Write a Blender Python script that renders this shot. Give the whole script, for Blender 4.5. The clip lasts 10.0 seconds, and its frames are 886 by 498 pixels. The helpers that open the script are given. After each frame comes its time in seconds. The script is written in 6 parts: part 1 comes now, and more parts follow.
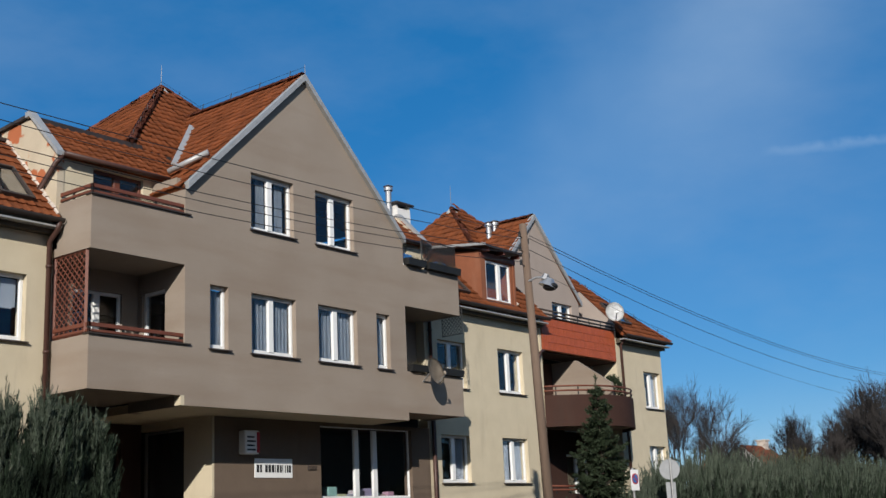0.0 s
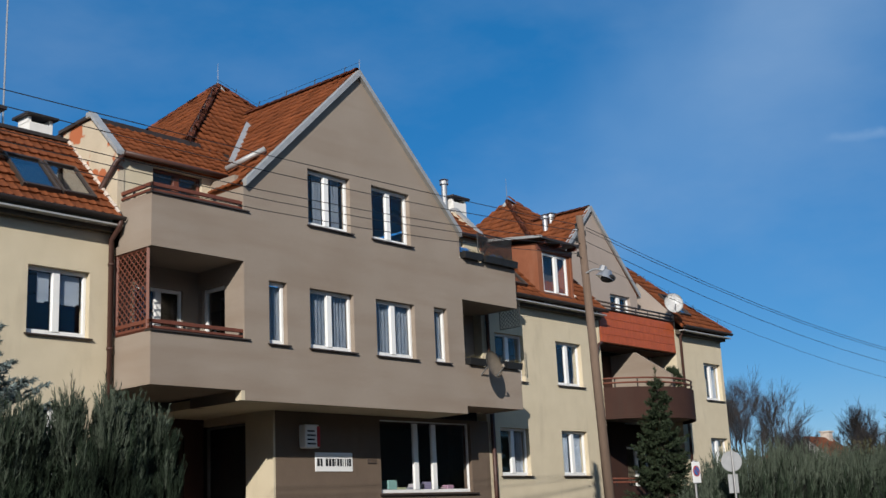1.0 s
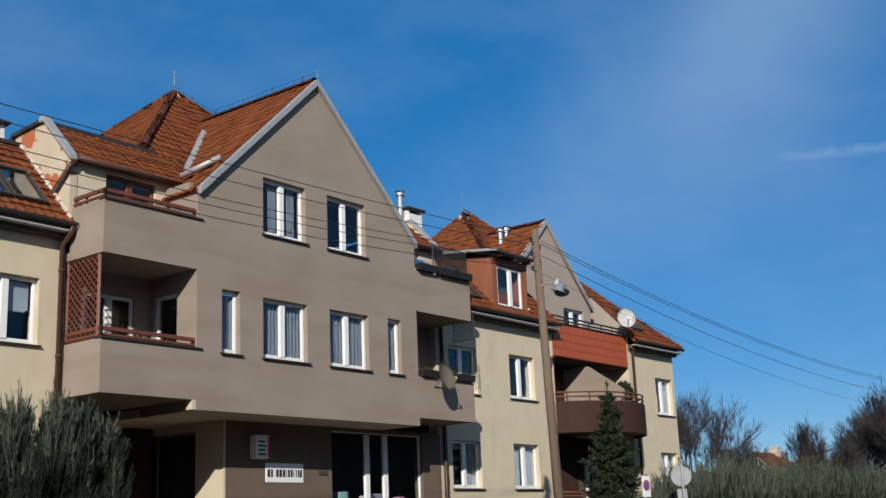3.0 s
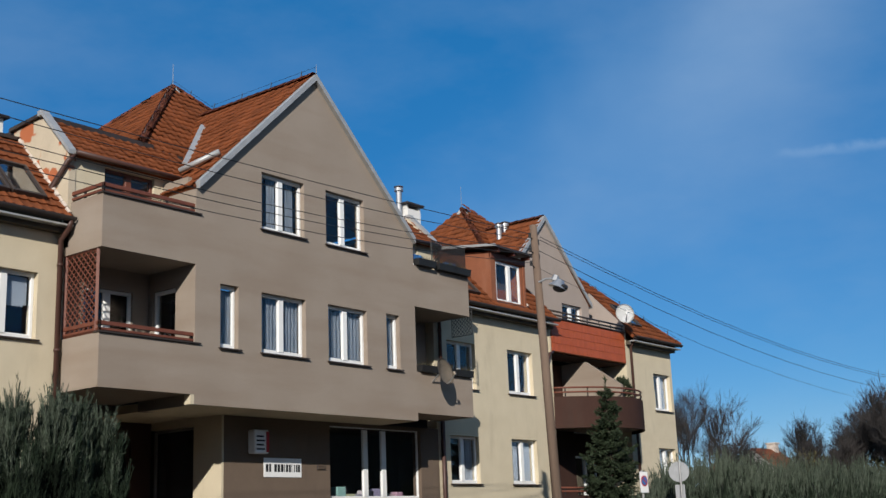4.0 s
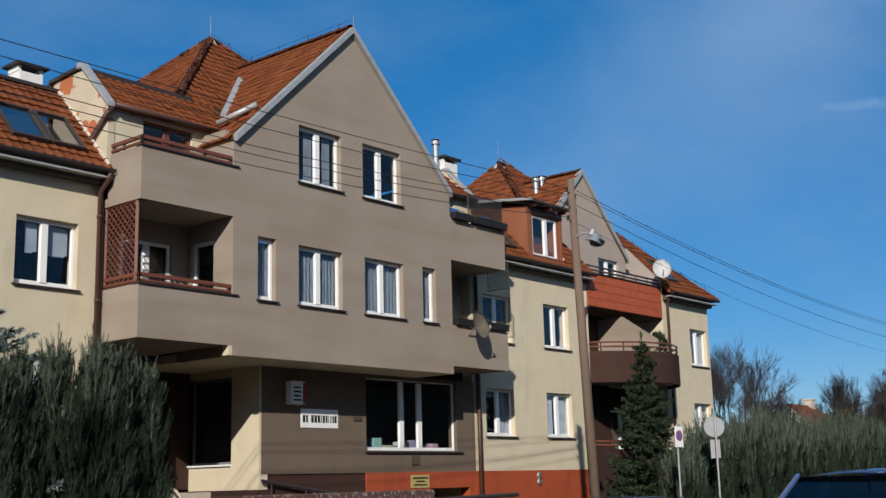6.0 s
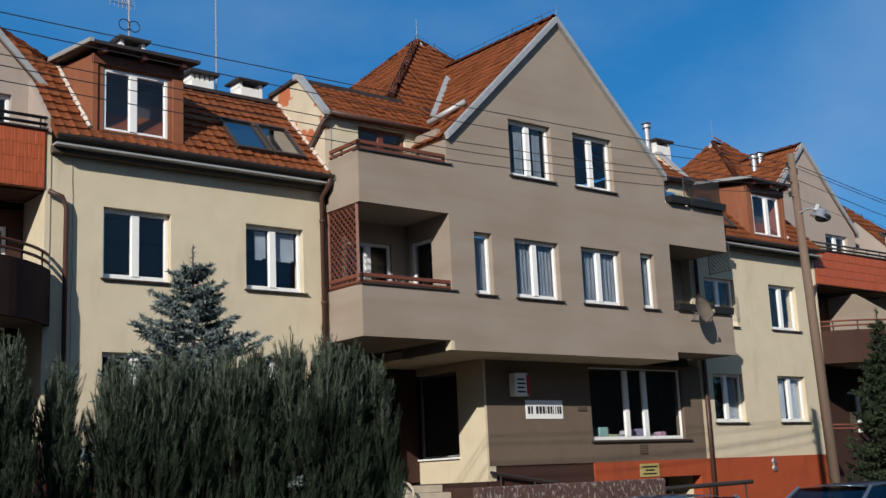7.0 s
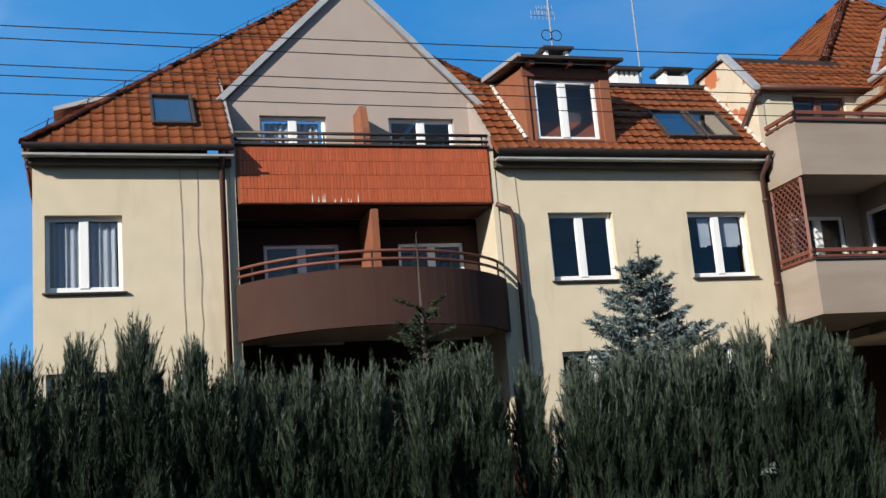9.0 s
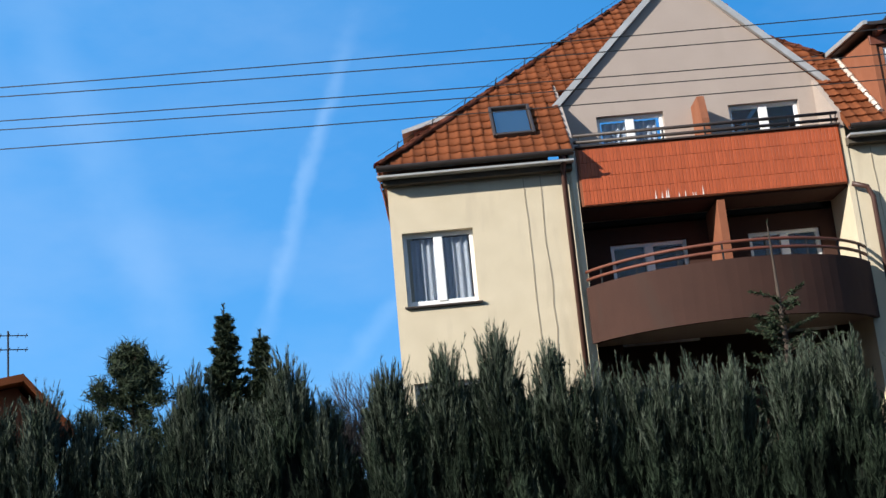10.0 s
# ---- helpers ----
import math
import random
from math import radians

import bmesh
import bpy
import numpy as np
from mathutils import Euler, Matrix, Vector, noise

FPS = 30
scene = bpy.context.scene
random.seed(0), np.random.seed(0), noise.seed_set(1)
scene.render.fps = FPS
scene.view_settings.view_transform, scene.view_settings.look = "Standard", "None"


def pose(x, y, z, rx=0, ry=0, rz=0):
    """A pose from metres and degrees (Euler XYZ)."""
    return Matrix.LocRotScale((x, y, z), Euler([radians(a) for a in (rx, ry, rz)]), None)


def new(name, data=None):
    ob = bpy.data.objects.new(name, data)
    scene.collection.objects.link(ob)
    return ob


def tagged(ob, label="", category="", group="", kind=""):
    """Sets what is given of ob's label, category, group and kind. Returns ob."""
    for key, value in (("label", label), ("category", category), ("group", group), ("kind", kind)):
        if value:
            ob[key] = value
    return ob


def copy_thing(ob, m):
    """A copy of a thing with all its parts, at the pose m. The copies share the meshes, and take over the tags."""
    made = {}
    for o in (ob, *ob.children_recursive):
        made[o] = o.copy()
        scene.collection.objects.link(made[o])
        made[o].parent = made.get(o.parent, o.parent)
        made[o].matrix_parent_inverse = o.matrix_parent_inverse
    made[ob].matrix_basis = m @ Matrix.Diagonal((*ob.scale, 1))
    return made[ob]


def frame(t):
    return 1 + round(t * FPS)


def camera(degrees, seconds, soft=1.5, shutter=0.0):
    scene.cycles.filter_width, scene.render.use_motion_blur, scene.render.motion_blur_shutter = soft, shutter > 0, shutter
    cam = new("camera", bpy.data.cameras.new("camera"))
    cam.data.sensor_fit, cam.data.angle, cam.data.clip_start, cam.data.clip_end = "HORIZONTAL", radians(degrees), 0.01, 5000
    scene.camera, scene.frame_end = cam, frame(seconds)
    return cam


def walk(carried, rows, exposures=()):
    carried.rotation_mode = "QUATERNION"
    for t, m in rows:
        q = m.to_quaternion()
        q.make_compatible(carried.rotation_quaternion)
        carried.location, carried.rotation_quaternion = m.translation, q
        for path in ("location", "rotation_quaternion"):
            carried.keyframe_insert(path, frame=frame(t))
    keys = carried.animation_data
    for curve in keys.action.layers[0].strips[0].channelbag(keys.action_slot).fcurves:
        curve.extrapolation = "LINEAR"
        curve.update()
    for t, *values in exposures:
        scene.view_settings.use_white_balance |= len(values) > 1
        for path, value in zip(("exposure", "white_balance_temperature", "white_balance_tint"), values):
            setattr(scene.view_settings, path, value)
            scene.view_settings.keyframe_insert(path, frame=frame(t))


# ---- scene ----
# ---- camera: seconds, yaw, pitch, roll at one standing place ----
EYE = (0.0, 0.0, 1.6)
cam = camera(41.59, 10.0)
TURNS = [
    (0.0, -52.10, 13.50, 2.63),
    (0.5, -51.01, 13.58, 2.56),
    (1.0, -49.22, 13.31, 2.74),
    (1.5, -50.22, 14.13, 2.41),
    (2.0, -50.48, 14.09, 2.56),
    (2.5, -51.30, 13.90, 2.43),
    (4.0, -51.69, 13.55, 2.20),
    (4.5, -51.47, 12.67, 2.06),
    (5.0, -51.43, 11.43, 1.52),
    (6.5, -46.81, 11.51, 1.62),
    (7.0, -39.03, 11.27, 2.55),
    (7.5, -33.10, 11.17, 2.88),
    (8.0, -30.57, 10.86, 3.25),
    (8.5, -26.18, 10.78, 4.76),
    (9.0, -16.56, 12.27, 4.61),
    (9.5, -7.00, 13.25, 5.26),
    (10.0, 0.99, 13.78, 5.15)]
walk(cam, [(t, pose(*EYE, 90 + p, r, y)) for t, y, p, r in TURNS],
     [(0.0, 0.0), (6.5, 0.0), (7.5, 0.1), (8.5, 0.22), (9.0, 0.45), (9.5, 0.65), (10.0, 0.7)])

# ---- light: low winter sun from behind the camera, blue sky with thin cloud ----
SUN_WAY = Vector((1.5, 1.0, -0.84)).normalized()
sun_data = bpy.data.lights.new("sun", "SUN")
sun_data.energy, sun_data.angle, sun_data.color = 4.75, radians(0.5), (1.0, 0.945, 0.875)
sun_lamp = new("sun", sun_data)
sun_lamp.matrix_world = Matrix.Translation((-30, -20, 30)) @ SUN_WAY.to_track_quat("-Z", "Y").to_matrix().to_4x4()

world = bpy.data.worlds.new("sky")
scene.world = world
world.use_nodes = True
wn, wl = world.node_tree.nodes, world.node_tree.links
sky = wn.new("ShaderNodeTexSky")
sky.sky_type, sky.sun_disc = "NISHITA", False
sky.sun_elevation = math.asin(-SUN_WAY.z)
sky.sun_rotation = math.atan2(-SUN_WAY.x, -SUN_WAY.y)
sky.air_density, sky.dust_density, sky.ozone_density, sky.altitude = 0.88, 0.0, 3.5, 500.0
coord = wn.new("ShaderNodeTexCoord")
stretch = wn.new("ShaderNodeMapping")
stretch.inputs["Scale"].default_value = (2.2, 2.2, 5.0)
stretch.inputs["Rotation"].default_value = (0.5, 0.35, 0.2)
wisps = wn.new("ShaderNodeTexNoise")
wisps.inputs["Scale"].default_value, wisps.inputs["Detail"].default_value = 1.3, 7.0
wisps.inputs["Roughness"].default_value = 0.55
ramp = wn.new("ShaderNodeValToRGB")
ramp.color_ramp.elements[0].position, ramp.color_ramp.elements[1].position = 0.45, 0.85
ramp.color_ramp.elements[0].color, ramp.color_ramp.elements[1].color = (0, 0, 0, 1), (0.3, 0.3, 0.3, 1)
STREAKS = (
    ((-0.1536, 0.9719, 0.1786), (-0.0622, 0.9116, 0.4063), 0.012, 0.17, 0.25),
    ((-0.2275, 0.9537, 0.1968), (-0.2909, 0.8691, 0.4001), 0.035, 0.2, 0.14),
    ((0.8032, 0.5336, 0.2647), (0.8540, 0.3486, 0.3862), 0.11, 0.24, 0.34),
    ((-0.0826, 0.9852, 0.1499), (-0.0297, 0.9788, 0.2027), 0.014, 0.06, 0.16),
    ((0.9041, 0.3149, 0.2888), (0.9238, 0.2539, 0.2867), 0.006, 0.07, 0.3),
    ((0.8776, 0.3881, 0.2814), (0.8576, 0.3263, 0.3975), 0.12, 0.25, 0.15))
veil = wn.new("ShaderNodeMixRGB")
veil.inputs["Color2"].default_value = (5.0, 6.0, 7.5, 1)
wl.new(coord.outputs["Generated"], stretch.inputs["Vector"])
wl.new(stretch.outputs["Vector"], wisps.inputs["Vector"])
wl.new(wisps.outputs["Fac"], ramp.inputs["Fac"])
wl.new(ramp.outputs["Color"], veil.inputs["Fac"])

# high haze that thickens towards the west
west = wn.new("ShaderNodeSeparateXYZ")
thick = wn.new("ShaderNodeMapRange")
thick.inputs["From Min"].default_value, thick.inputs["From Max"].default_value = 0.5, -0.5
thick.inputs["To Min"].default_value, thick.inputs["To Max"].default_value = 0.0, 0.55
haze = wn.new("ShaderNodeMixRGB")
haze.inputs["Color2"].default_value = (2.9, 5.1, 8.6, 1)
wl.new(coord.outputs["Generated"], west.inputs["Vector"])
wl.new(west.outputs["X"], thick.inputs["Value"])
wl.new(thick.outputs["Result"], haze.inputs["Fac"])
even = wn.new("ShaderNodeMixRGB")
even.inputs["Fac"].default_value = 0.45
even.inputs["Color2"].default_value = (1.5, 3.3, 6.4, 1)
wl.new(sky.outputs["Color"], even.inputs["Color1"])
wl.new(even.outputs["Color"], haze.inputs["Color1"])
# pale warm glow of the sky round the sun
near_sun = wn.new("ShaderNodeVectorMath")
near_sun.operation = "DOT_PRODUCT"
near_sun.inputs[1].default_value = -SUN_WAY
wl.new(coord.outputs["Generated"], near_sun.inputs[0])
glow_at = wn.new("ShaderNodeMapRange")
glow_at.interpolation_type = "SMOOTHSTEP"
glow_at.inputs["From Min"].default_value, glow_at.inputs["From Max"].default_value = -0.1, 0.9
wl.new(near_sun.outputs["Value"], glow_at.inputs["Value"])
glow = wn.new("ShaderNodeMixRGB")
glow.inputs["Color2"].default_value = (3.2, 4.0, 5.2, 1)
wl.new(glow_at.outputs["Result"], glow.inputs["Fac"])
wl.new(haze.outputs["Color"], glow.inputs["Color1"])
deep = wn.new("ShaderNodeHueSaturation")
wl.new(glow.outputs["Color"], veil.inputs["Color1"])
deep.inputs["Saturation"].default_value = 1.28


def streak(colour_in, a, b, width, reach, strength):
    """A drifting trail of thin cloud along the great circle from a to b, frayed by noise."""
    a, b = Vector(a), Vector(b)
    n = a.cross(b).normalized()
    mid = (a + b).normalized()
    def node(kind, op):
        q = wn.new(kind)
        q.operation = op
        return q
    off = node("ShaderNodeVectorMath", "DOT_PRODUCT")
    off.inputs[1].default_value = n
    along = node("ShaderNodeVectorMath", "DOT_PRODUCT")
    along.inputs[1].default_value = mid
    wl.new(coord.outputs["Generated"], off.inputs[0])
    wl.new(coord.outputs["Generated"], along.inputs[0])
    fray = wn.new("ShaderNodeTexNoise")
    fray.inputs["Scale"].default_value, fray.inputs["Detail"].default_value = 0.35 / width, 5.0
    wl.new(coord.outputs["Generated"], fray.inputs["Vector"])
    shift = node("ShaderNodeMath", "MULTIPLY_ADD")
    shift.inputs[1].default_value, shift.inputs[2].default_value = width * 1.6, -width * 0.8
    wl.new(fray.outputs["Fac"], shift.inputs[0])
    add = node("ShaderNodeMath", "ADD")
    wl.new(off.outputs["Value"], add.inputs[0])
    wl.new(shift.outputs[0], add.inputs[1])
    away = node("ShaderNodeMath", "ABSOLUTE")
    wl.new(add.outputs[0], away.inputs[0])
    core = wn.new("ShaderNodeMapRange")
    core.interpolation_type = "SMOOTHSTEP"
    core.inputs["From Min"].default_value, core.inputs["From Max"].default_value = width, 0.0
    core.inputs["To Max"].default_value = strength
    wl.new(away.outputs[0], core.inputs["Value"])
    ends = wn.new("ShaderNodeMapRange")
    ends.interpolation_type = "SMOOTHSTEP"
    ends.inputs["From Min"].default_value, ends.inputs["From Max"].default_value = math.cos(reach), math.cos(reach * 0.3)
    wl.new(along.outputs["Value"], ends.inputs["Value"])
    both = node("ShaderNodeMath", "MULTIPLY")
    wl.new(core.outputs["Result"], both.inputs[0])
    wl.new(ends.outputs["Result"], both.inputs[1])
    torn = node("ShaderNodeMath", "MULTIPLY")
    wl.new(both.outputs[0], torn.inputs[0])
    wl.new(fray.outputs["Fac"], torn.inputs[1])
    mix = wn.new("ShaderNodeMixRGB")
    mix.inputs["Color2"].default_value = (7.0, 8.4, 10.0, 1)
    wl.new(torn.outputs[0], mix.inputs["Fac"])
    wl.new(colour_in, mix.inputs["Color1"])
    return mix.outputs["Color"]


clouds = veil.outputs["Color"]
for spec in STREAKS:
    clouds = streak(clouds, *spec)
wl.new(clouds, deep.inputs["Color"])
wl.new(deep.outputs["Color"], wn["Background"].inputs["Color"])
wn["Background"].inputs["Strength"].default_value = 0.088

# ---- materials ----
def surface(name, colour, second=None, rough=0.8, scale=6.0, fine=60.0, bump=0.15, metal=0.0, spread=0.5, stretch=(1, 1, 1), per_piece=0.0, coat=0.0, stain=None, stain_at=(0.55, 0.75), stain_scale=(2.4, 2.4, 0.5), stain_most=0.6):
    """A procedural surface: two colours mixed by coarse noise, fine grain, relief, and a tint that differs from piece to piece."""
    m = bpy.data.materials.new(name)
    m.use_nodes = True
    n, l = m.node_tree.nodes, m.node_tree.links
    b = n["Principled BSDF"]
    second = second or tuple(c * 0.8 for c in colour)
    tc = n.new("ShaderNodeTexCoord")
    mp = n.new("ShaderNodeMapping")
    mp.inputs["Scale"].default_value = stretch
    l.new(tc.outputs["Object"], mp.inputs["Vector"])
    big, small = n.new("ShaderNodeTexNoise"), n.new("ShaderNodeTexNoise")
    big.inputs["Scale"].default_value, big.inputs["Detail"].default_value = scale, 6.0
    small.inputs["Scale"].default_value, small.inputs["Detail"].default_value = fine, 4.0
    for t in (big, small):
        l.new(mp.outputs["Vector"], t.inputs["Vector"])
    cr = n.new("ShaderNodeValToRGB")
    cr.color_ramp.elements[0].position, cr.color_ramp.elements[1].position = 0.5 - spread / 2, 0.5 + spread / 2
    cr.color_ramp.elements[0].color, cr.color_ramp.elements[1].color = (*second, 1), (*colour, 1)
    l.new(big.outputs["Fac"], cr.inputs["Fac"])
    grain = n.new("ShaderNodeMixRGB")
    grain.blend_type = "OVERLAY"
    grain.inputs["Fac"].default_value = 0.25
    l.new(cr.outputs["Color"], grain.inputs["Color1"])
    l.new(small.outputs["Fac"], grain.inputs["Color2"])
    out = grain.outputs["Color"]
    if stain:
        sn = n.new("ShaderNodeTexNoise")
        sn.inputs["Scale"].default_value, sn.inputs["Detail"].default_value = 1.0, 8.0
        sm = n.new("ShaderNodeMapping")
        sm.inputs["Scale"].default_value = stain_scale
        l.new(tc.outputs["Object"], sm.inputs["Vector"])
        l.new(sm.outputs["Vector"], sn.inputs["Vector"])
        sr = n.new("ShaderNodeValToRGB")
        sr.color_ramp.elements[0].position, sr.color_ramp.elements[1].position = stain_at
        sr.color_ramp.elements[1].color = (stain_most, stain_most, stain_most, 1)
        l.new(sn.outputs["Fac"], sr.inputs["Fac"])
        mx = n.new("ShaderNodeMixRGB")
        mx.inputs["Color2"].default_value = (*stain, 1)
        l.new(sr.outputs["Color"], mx.inputs["Fac"])
        l.new(out, mx.inputs["Color1"])
        out = mx.outputs["Color"]
    if per_piece:
        oi, ge = n.new("ShaderNodeObjectInfo"), n.new("ShaderNodeNewGeometry")
        add = n.new("ShaderNodeMath")
        add.operation = "ADD"
        fr = n.new("ShaderNodeMath")
        fr.operation = "FRACT"
        l.new(oi.outputs["Random"], add.inputs[0])
        l.new(ge.outputs["Random Per Island"], add.inputs[1])
        l.new(add.outputs[0], fr.inputs[0])
        rg = n.new("ShaderNodeMapRange")
        rg.inputs["To Min"].default_value, rg.inputs["To Max"].default_value = 1 - per_piece, 1 + per_piece
        l.new(fr.outputs[0], rg.inputs["Value"])
        hs = n.new("ShaderNodeHueSaturation")
        l.new(rg.outputs["Result"], hs.inputs["Value"])
        l.new(out, hs.inputs["Color"])
        out = hs.outputs["Color"]
    l.new(out, b.inputs["Base Color"])
    b.inputs["Roughness"].default_value, b.inputs["Metallic"].default_value = rough, metal
    b.inputs["Coat Weight"].default_value = coat
    b.inputs["Specular IOR Level"].default_value = 0.15 if rough >= 0.7 else 0.35
    if bump:
        bp = n.new("ShaderNodeBump")
        bp.inputs["Strength"].default_value, bp.inputs["Distance"].default_value = bump, 0.02
        l.new(small.outputs["Fac"], bp.inputs["Height"])
        l.new(bp.outputs["Normal"], b.inputs["Normal"])
    return m


def clear_glass(name, tint=(0.92, 0.94, 0.96), least=0.035):
    m = bpy.data.materials.new(name)
    m.use_nodes = True
    n, l = m.node_tree.nodes, m.node_tree.links
    n.remove(n["Principled BSDF"])
    see, shine, mix, fres = n.new("ShaderNodeBsdfTransparent"), n.new("ShaderNodeBsdfGlossy"), n.new("ShaderNodeMixShader"), n.new("ShaderNodeLayerWeight")
    see.inputs["Color"].default_value = (*tint, 1)
    shine.inputs["Roughness"].default_value = 0.02
    fres.inputs["Blend"].default_value = 0.5
    steep = n.new("ShaderNodeMath")
    steep.operation = "POWER"
    steep.inputs[1].default_value = 4.0
    l.new(fres.outputs["Facing"], steep.inputs[0])
    gain = n.new("ShaderNodeMath")
    gain.operation, gain.use_clamp = "MULTIPLY_ADD", True
    gain.inputs[1].default_value, gain.inputs[2].default_value = 0.9, least
    l.new(steep.outputs[0], gain.inputs[0])
    l.new(gain.outputs[0], mix.inputs[0])
    l.new(see.outputs[0], mix.inputs[1])
    l.new(shine.outputs[0], mix.inputs[2])
    l.new(mix.outputs[0], n["Material Output"].inputs["Surface"])
    return m


CREAM = surface("cream_render", (0.61, 0.53, 0.385), (0.545, 0.47, 0.335), 0.9, 2.0, 90, 0.25, stain=(0.36, 0.30, 0.22), stain_at=(0.6, 0.85))
TAUPE = surface("taupe_render", (0.315, 0.262, 0.213), (0.275, 0.225, 0.180), 0.9, 0.8, 90, 0.25, stain=(0.19, 0.128, 0.086), stain_at=(0.46, 0.76), stain_scale=(0.30, 0.30, 1.8), stain_most=0.42)
TAUPE_B = surface("grey_beige_render", (0.38, 0.315, 0.27), (0.345, 0.285, 0.245), 0.9, 1.5, 90, 0.25, stain=(0.27, 0.23, 0.19), stain_at=(0.6, 0.85))
PEEL = surface("cream_render_peeling_to_orange", (0.56, 0.48, 0.36), (0.46, 0.39, 0.29), 0.9, 2.0, 90, 0.25, stain=(0.40, 0.115, 0.045), stain_at=(0.53, 0.56), stain_scale=(1.7, 1.7, 1.5), stain_most=0.95)
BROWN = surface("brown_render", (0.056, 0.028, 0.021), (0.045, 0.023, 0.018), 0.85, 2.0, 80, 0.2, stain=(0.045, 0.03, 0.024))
BROWN_WALL = surface("dull_brown_render", (0.155, 0.115, 0.085), (0.135, 0.10, 0.075), 0.85, 2.0, 80, 0.2, stain=(0.10, 0.075, 0.055))
ORANGE_TILE = surface("orange_glazed_tile", (0.41, 0.088, 0.029), (0.33, 0.070, 0.025), 0.45, 9, 60, 0.1, per_piece=0.1)
ORANGE_WALL = surface("terracotta_render", (0.26, 0.098, 0.052), (0.21, 0.078, 0.042), 0.9, 3, 80, 0.25, stain=(0.28, 0.13, 0.08))
RED_PLINTH = surface("red_brown_plinth", (0.36, 0.075, 0.03), (0.30, 0.06, 0.026), 0.75, 3, 60, 0.2, stain=(0.16, 0.05, 0.03))
ROOF = surface("red_clay_tile", (0.205, 0.060, 0.021), (0.135, 0.042, 0.016), 0.8, 2.5, 45, 0.35, per_piece=0.16, stain=(0.10, 0.04, 0.02), stain_at=(0.58, 0.95))
ROOF_DARK = surface("weathered_ridge_tile", (0.19, 0.06, 0.032), (0.13, 0.045, 0.028), 0.85, 4, 45, 0.35, per_piece=0.2)
ZINC = surface("zinc_sheet", (0.46, 0.46, 0.45), (0.36, 0.36, 0.35), 0.5, 5, 60, 0.05, metal=0.35)
ZINC_DARK = surface("dark_gutter", (0.045, 0.035, 0.032), (0.03, 0.025, 0.023), 0.5, 5, 60, 0.05)
PIPE_BROWN = surface("brown_downpipe", (0.075, 0.035, 0.026), (0.055, 0.028, 0.022), 0.45, 5, 60, 0.05)
WHITE = surface("white_window_plastic", (0.80, 0.80, 0.78), (0.75, 0.75, 0.73), 0.35, 3, 60, 0.02)
MORTAR = surface("pale_mortar", (0.62, 0.55, 0.48), (0.45, 0.38, 0.32), 0.95, 8, 60, 0.4)
SILL = surface("dark_metal_sill", (0.05, 0.038, 0.032), None, 0.45, 5, 60, 0.05)
WOOD_RED = surface("red_brown_wood", (0.17, 0.055, 0.032), (0.12, 0.04, 0.025), 0.55, 8, 60, 0.15)
WOOD_POLE = surface("weathered_pole_wood", (0.19, 0.135, 0.10), (0.12, 0.085, 0.065), 0.9, 5, 50, 0.5, stretch=(1, 1, 0.08))
WHITE_WALL = surface("white_render", (0.78, 0.77, 0.74), (0.68, 0.66, 0.62), 0.9, 3, 70, 0.2)
GREY_FRAME = surface("grey_painted_frame", (0.20, 0.20, 0.19), None, 0.5, 4, 60, 0.03)
# dark tone stands for shade under the eaves
CORNICE = surface("eaves_shade_board", (0.10, 0.085, 0.065), (0.075, 0.064, 0.05), 0.85, 3, 60, 0.2)
# near-black room surfaces; the unlit look is in the colour
INSIDE = surface("unlit_room_dark", (0.07, 0.065, 0.06), None, 0.95, 3, 60, 0.05)
CURTAIN = surface("sheer_curtain", (0.36, 0.40, 0.45), (0.27, 0.31, 0.36), 0.9, 3, 60, 0.05)
SHEER = surface("white_sheer", (0.62, 0.67, 0.74), (0.52, 0.57, 0.64), 0.9, 3, 60, 0.05)
GLASS = clear_glass("window_glass")
GLASS_ROOF = clear_glass("roof_window_glass", (0.6, 0.65, 0.7), 0.30)
ASPHALT = surface("asphalt", (0.055, 0.054, 0.052), (0.042, 0.042, 0.041), 0.9, 2, 150, 0.5)
SOIL = surface("winter_grass_soil", (0.075, 0.075, 0.035), (0.06, 0.045, 0.03), 0.95, 1.2, 40, 0.6)
PAVING = surface("concrete_paving", (0.27, 0.25, 0.23), (0.20, 0.19, 0.17), 0.9, 3, 70, 0.3)
BLACK = surface("black_metal", (0.02, 0.02, 0.02), None, 0.5, 5, 60, 0.05)
STEEL = surface("galvanised_steel", (0.5, 0.5, 0.5), (0.4, 0.4, 0.4), 0.4, 8, 60, 0.05, metal=0.8)


# ---- building helpers ----
def part(name, bm, material, parent=None, label="", smooth=False):
    """Links a bmesh as one mesh object, under a thing or a part."""
    me = bpy.data.meshes.new(name)
    bm.normal_update()
    bm.to_mesh(me)
    bm.free()
    for mt in material if isinstance(material, (list, tuple)) else (material,):
        me.materials.append(mt)
    if smooth:
        me.polygons.foreach_set("use_smooth", [True] * len(me.polygons))
    ob = new(name, me)
    if parent:
        ob.parent = parent
    if label:
        ob["label"] = label
    return ob


def thing(name, label, category, group="", kind="", at=(0, 0, 0)):
    ob = new(name)
    ob.location = at
    ob.empty_display_size = 0.2
    return tagged(ob, label, category, group, kind)


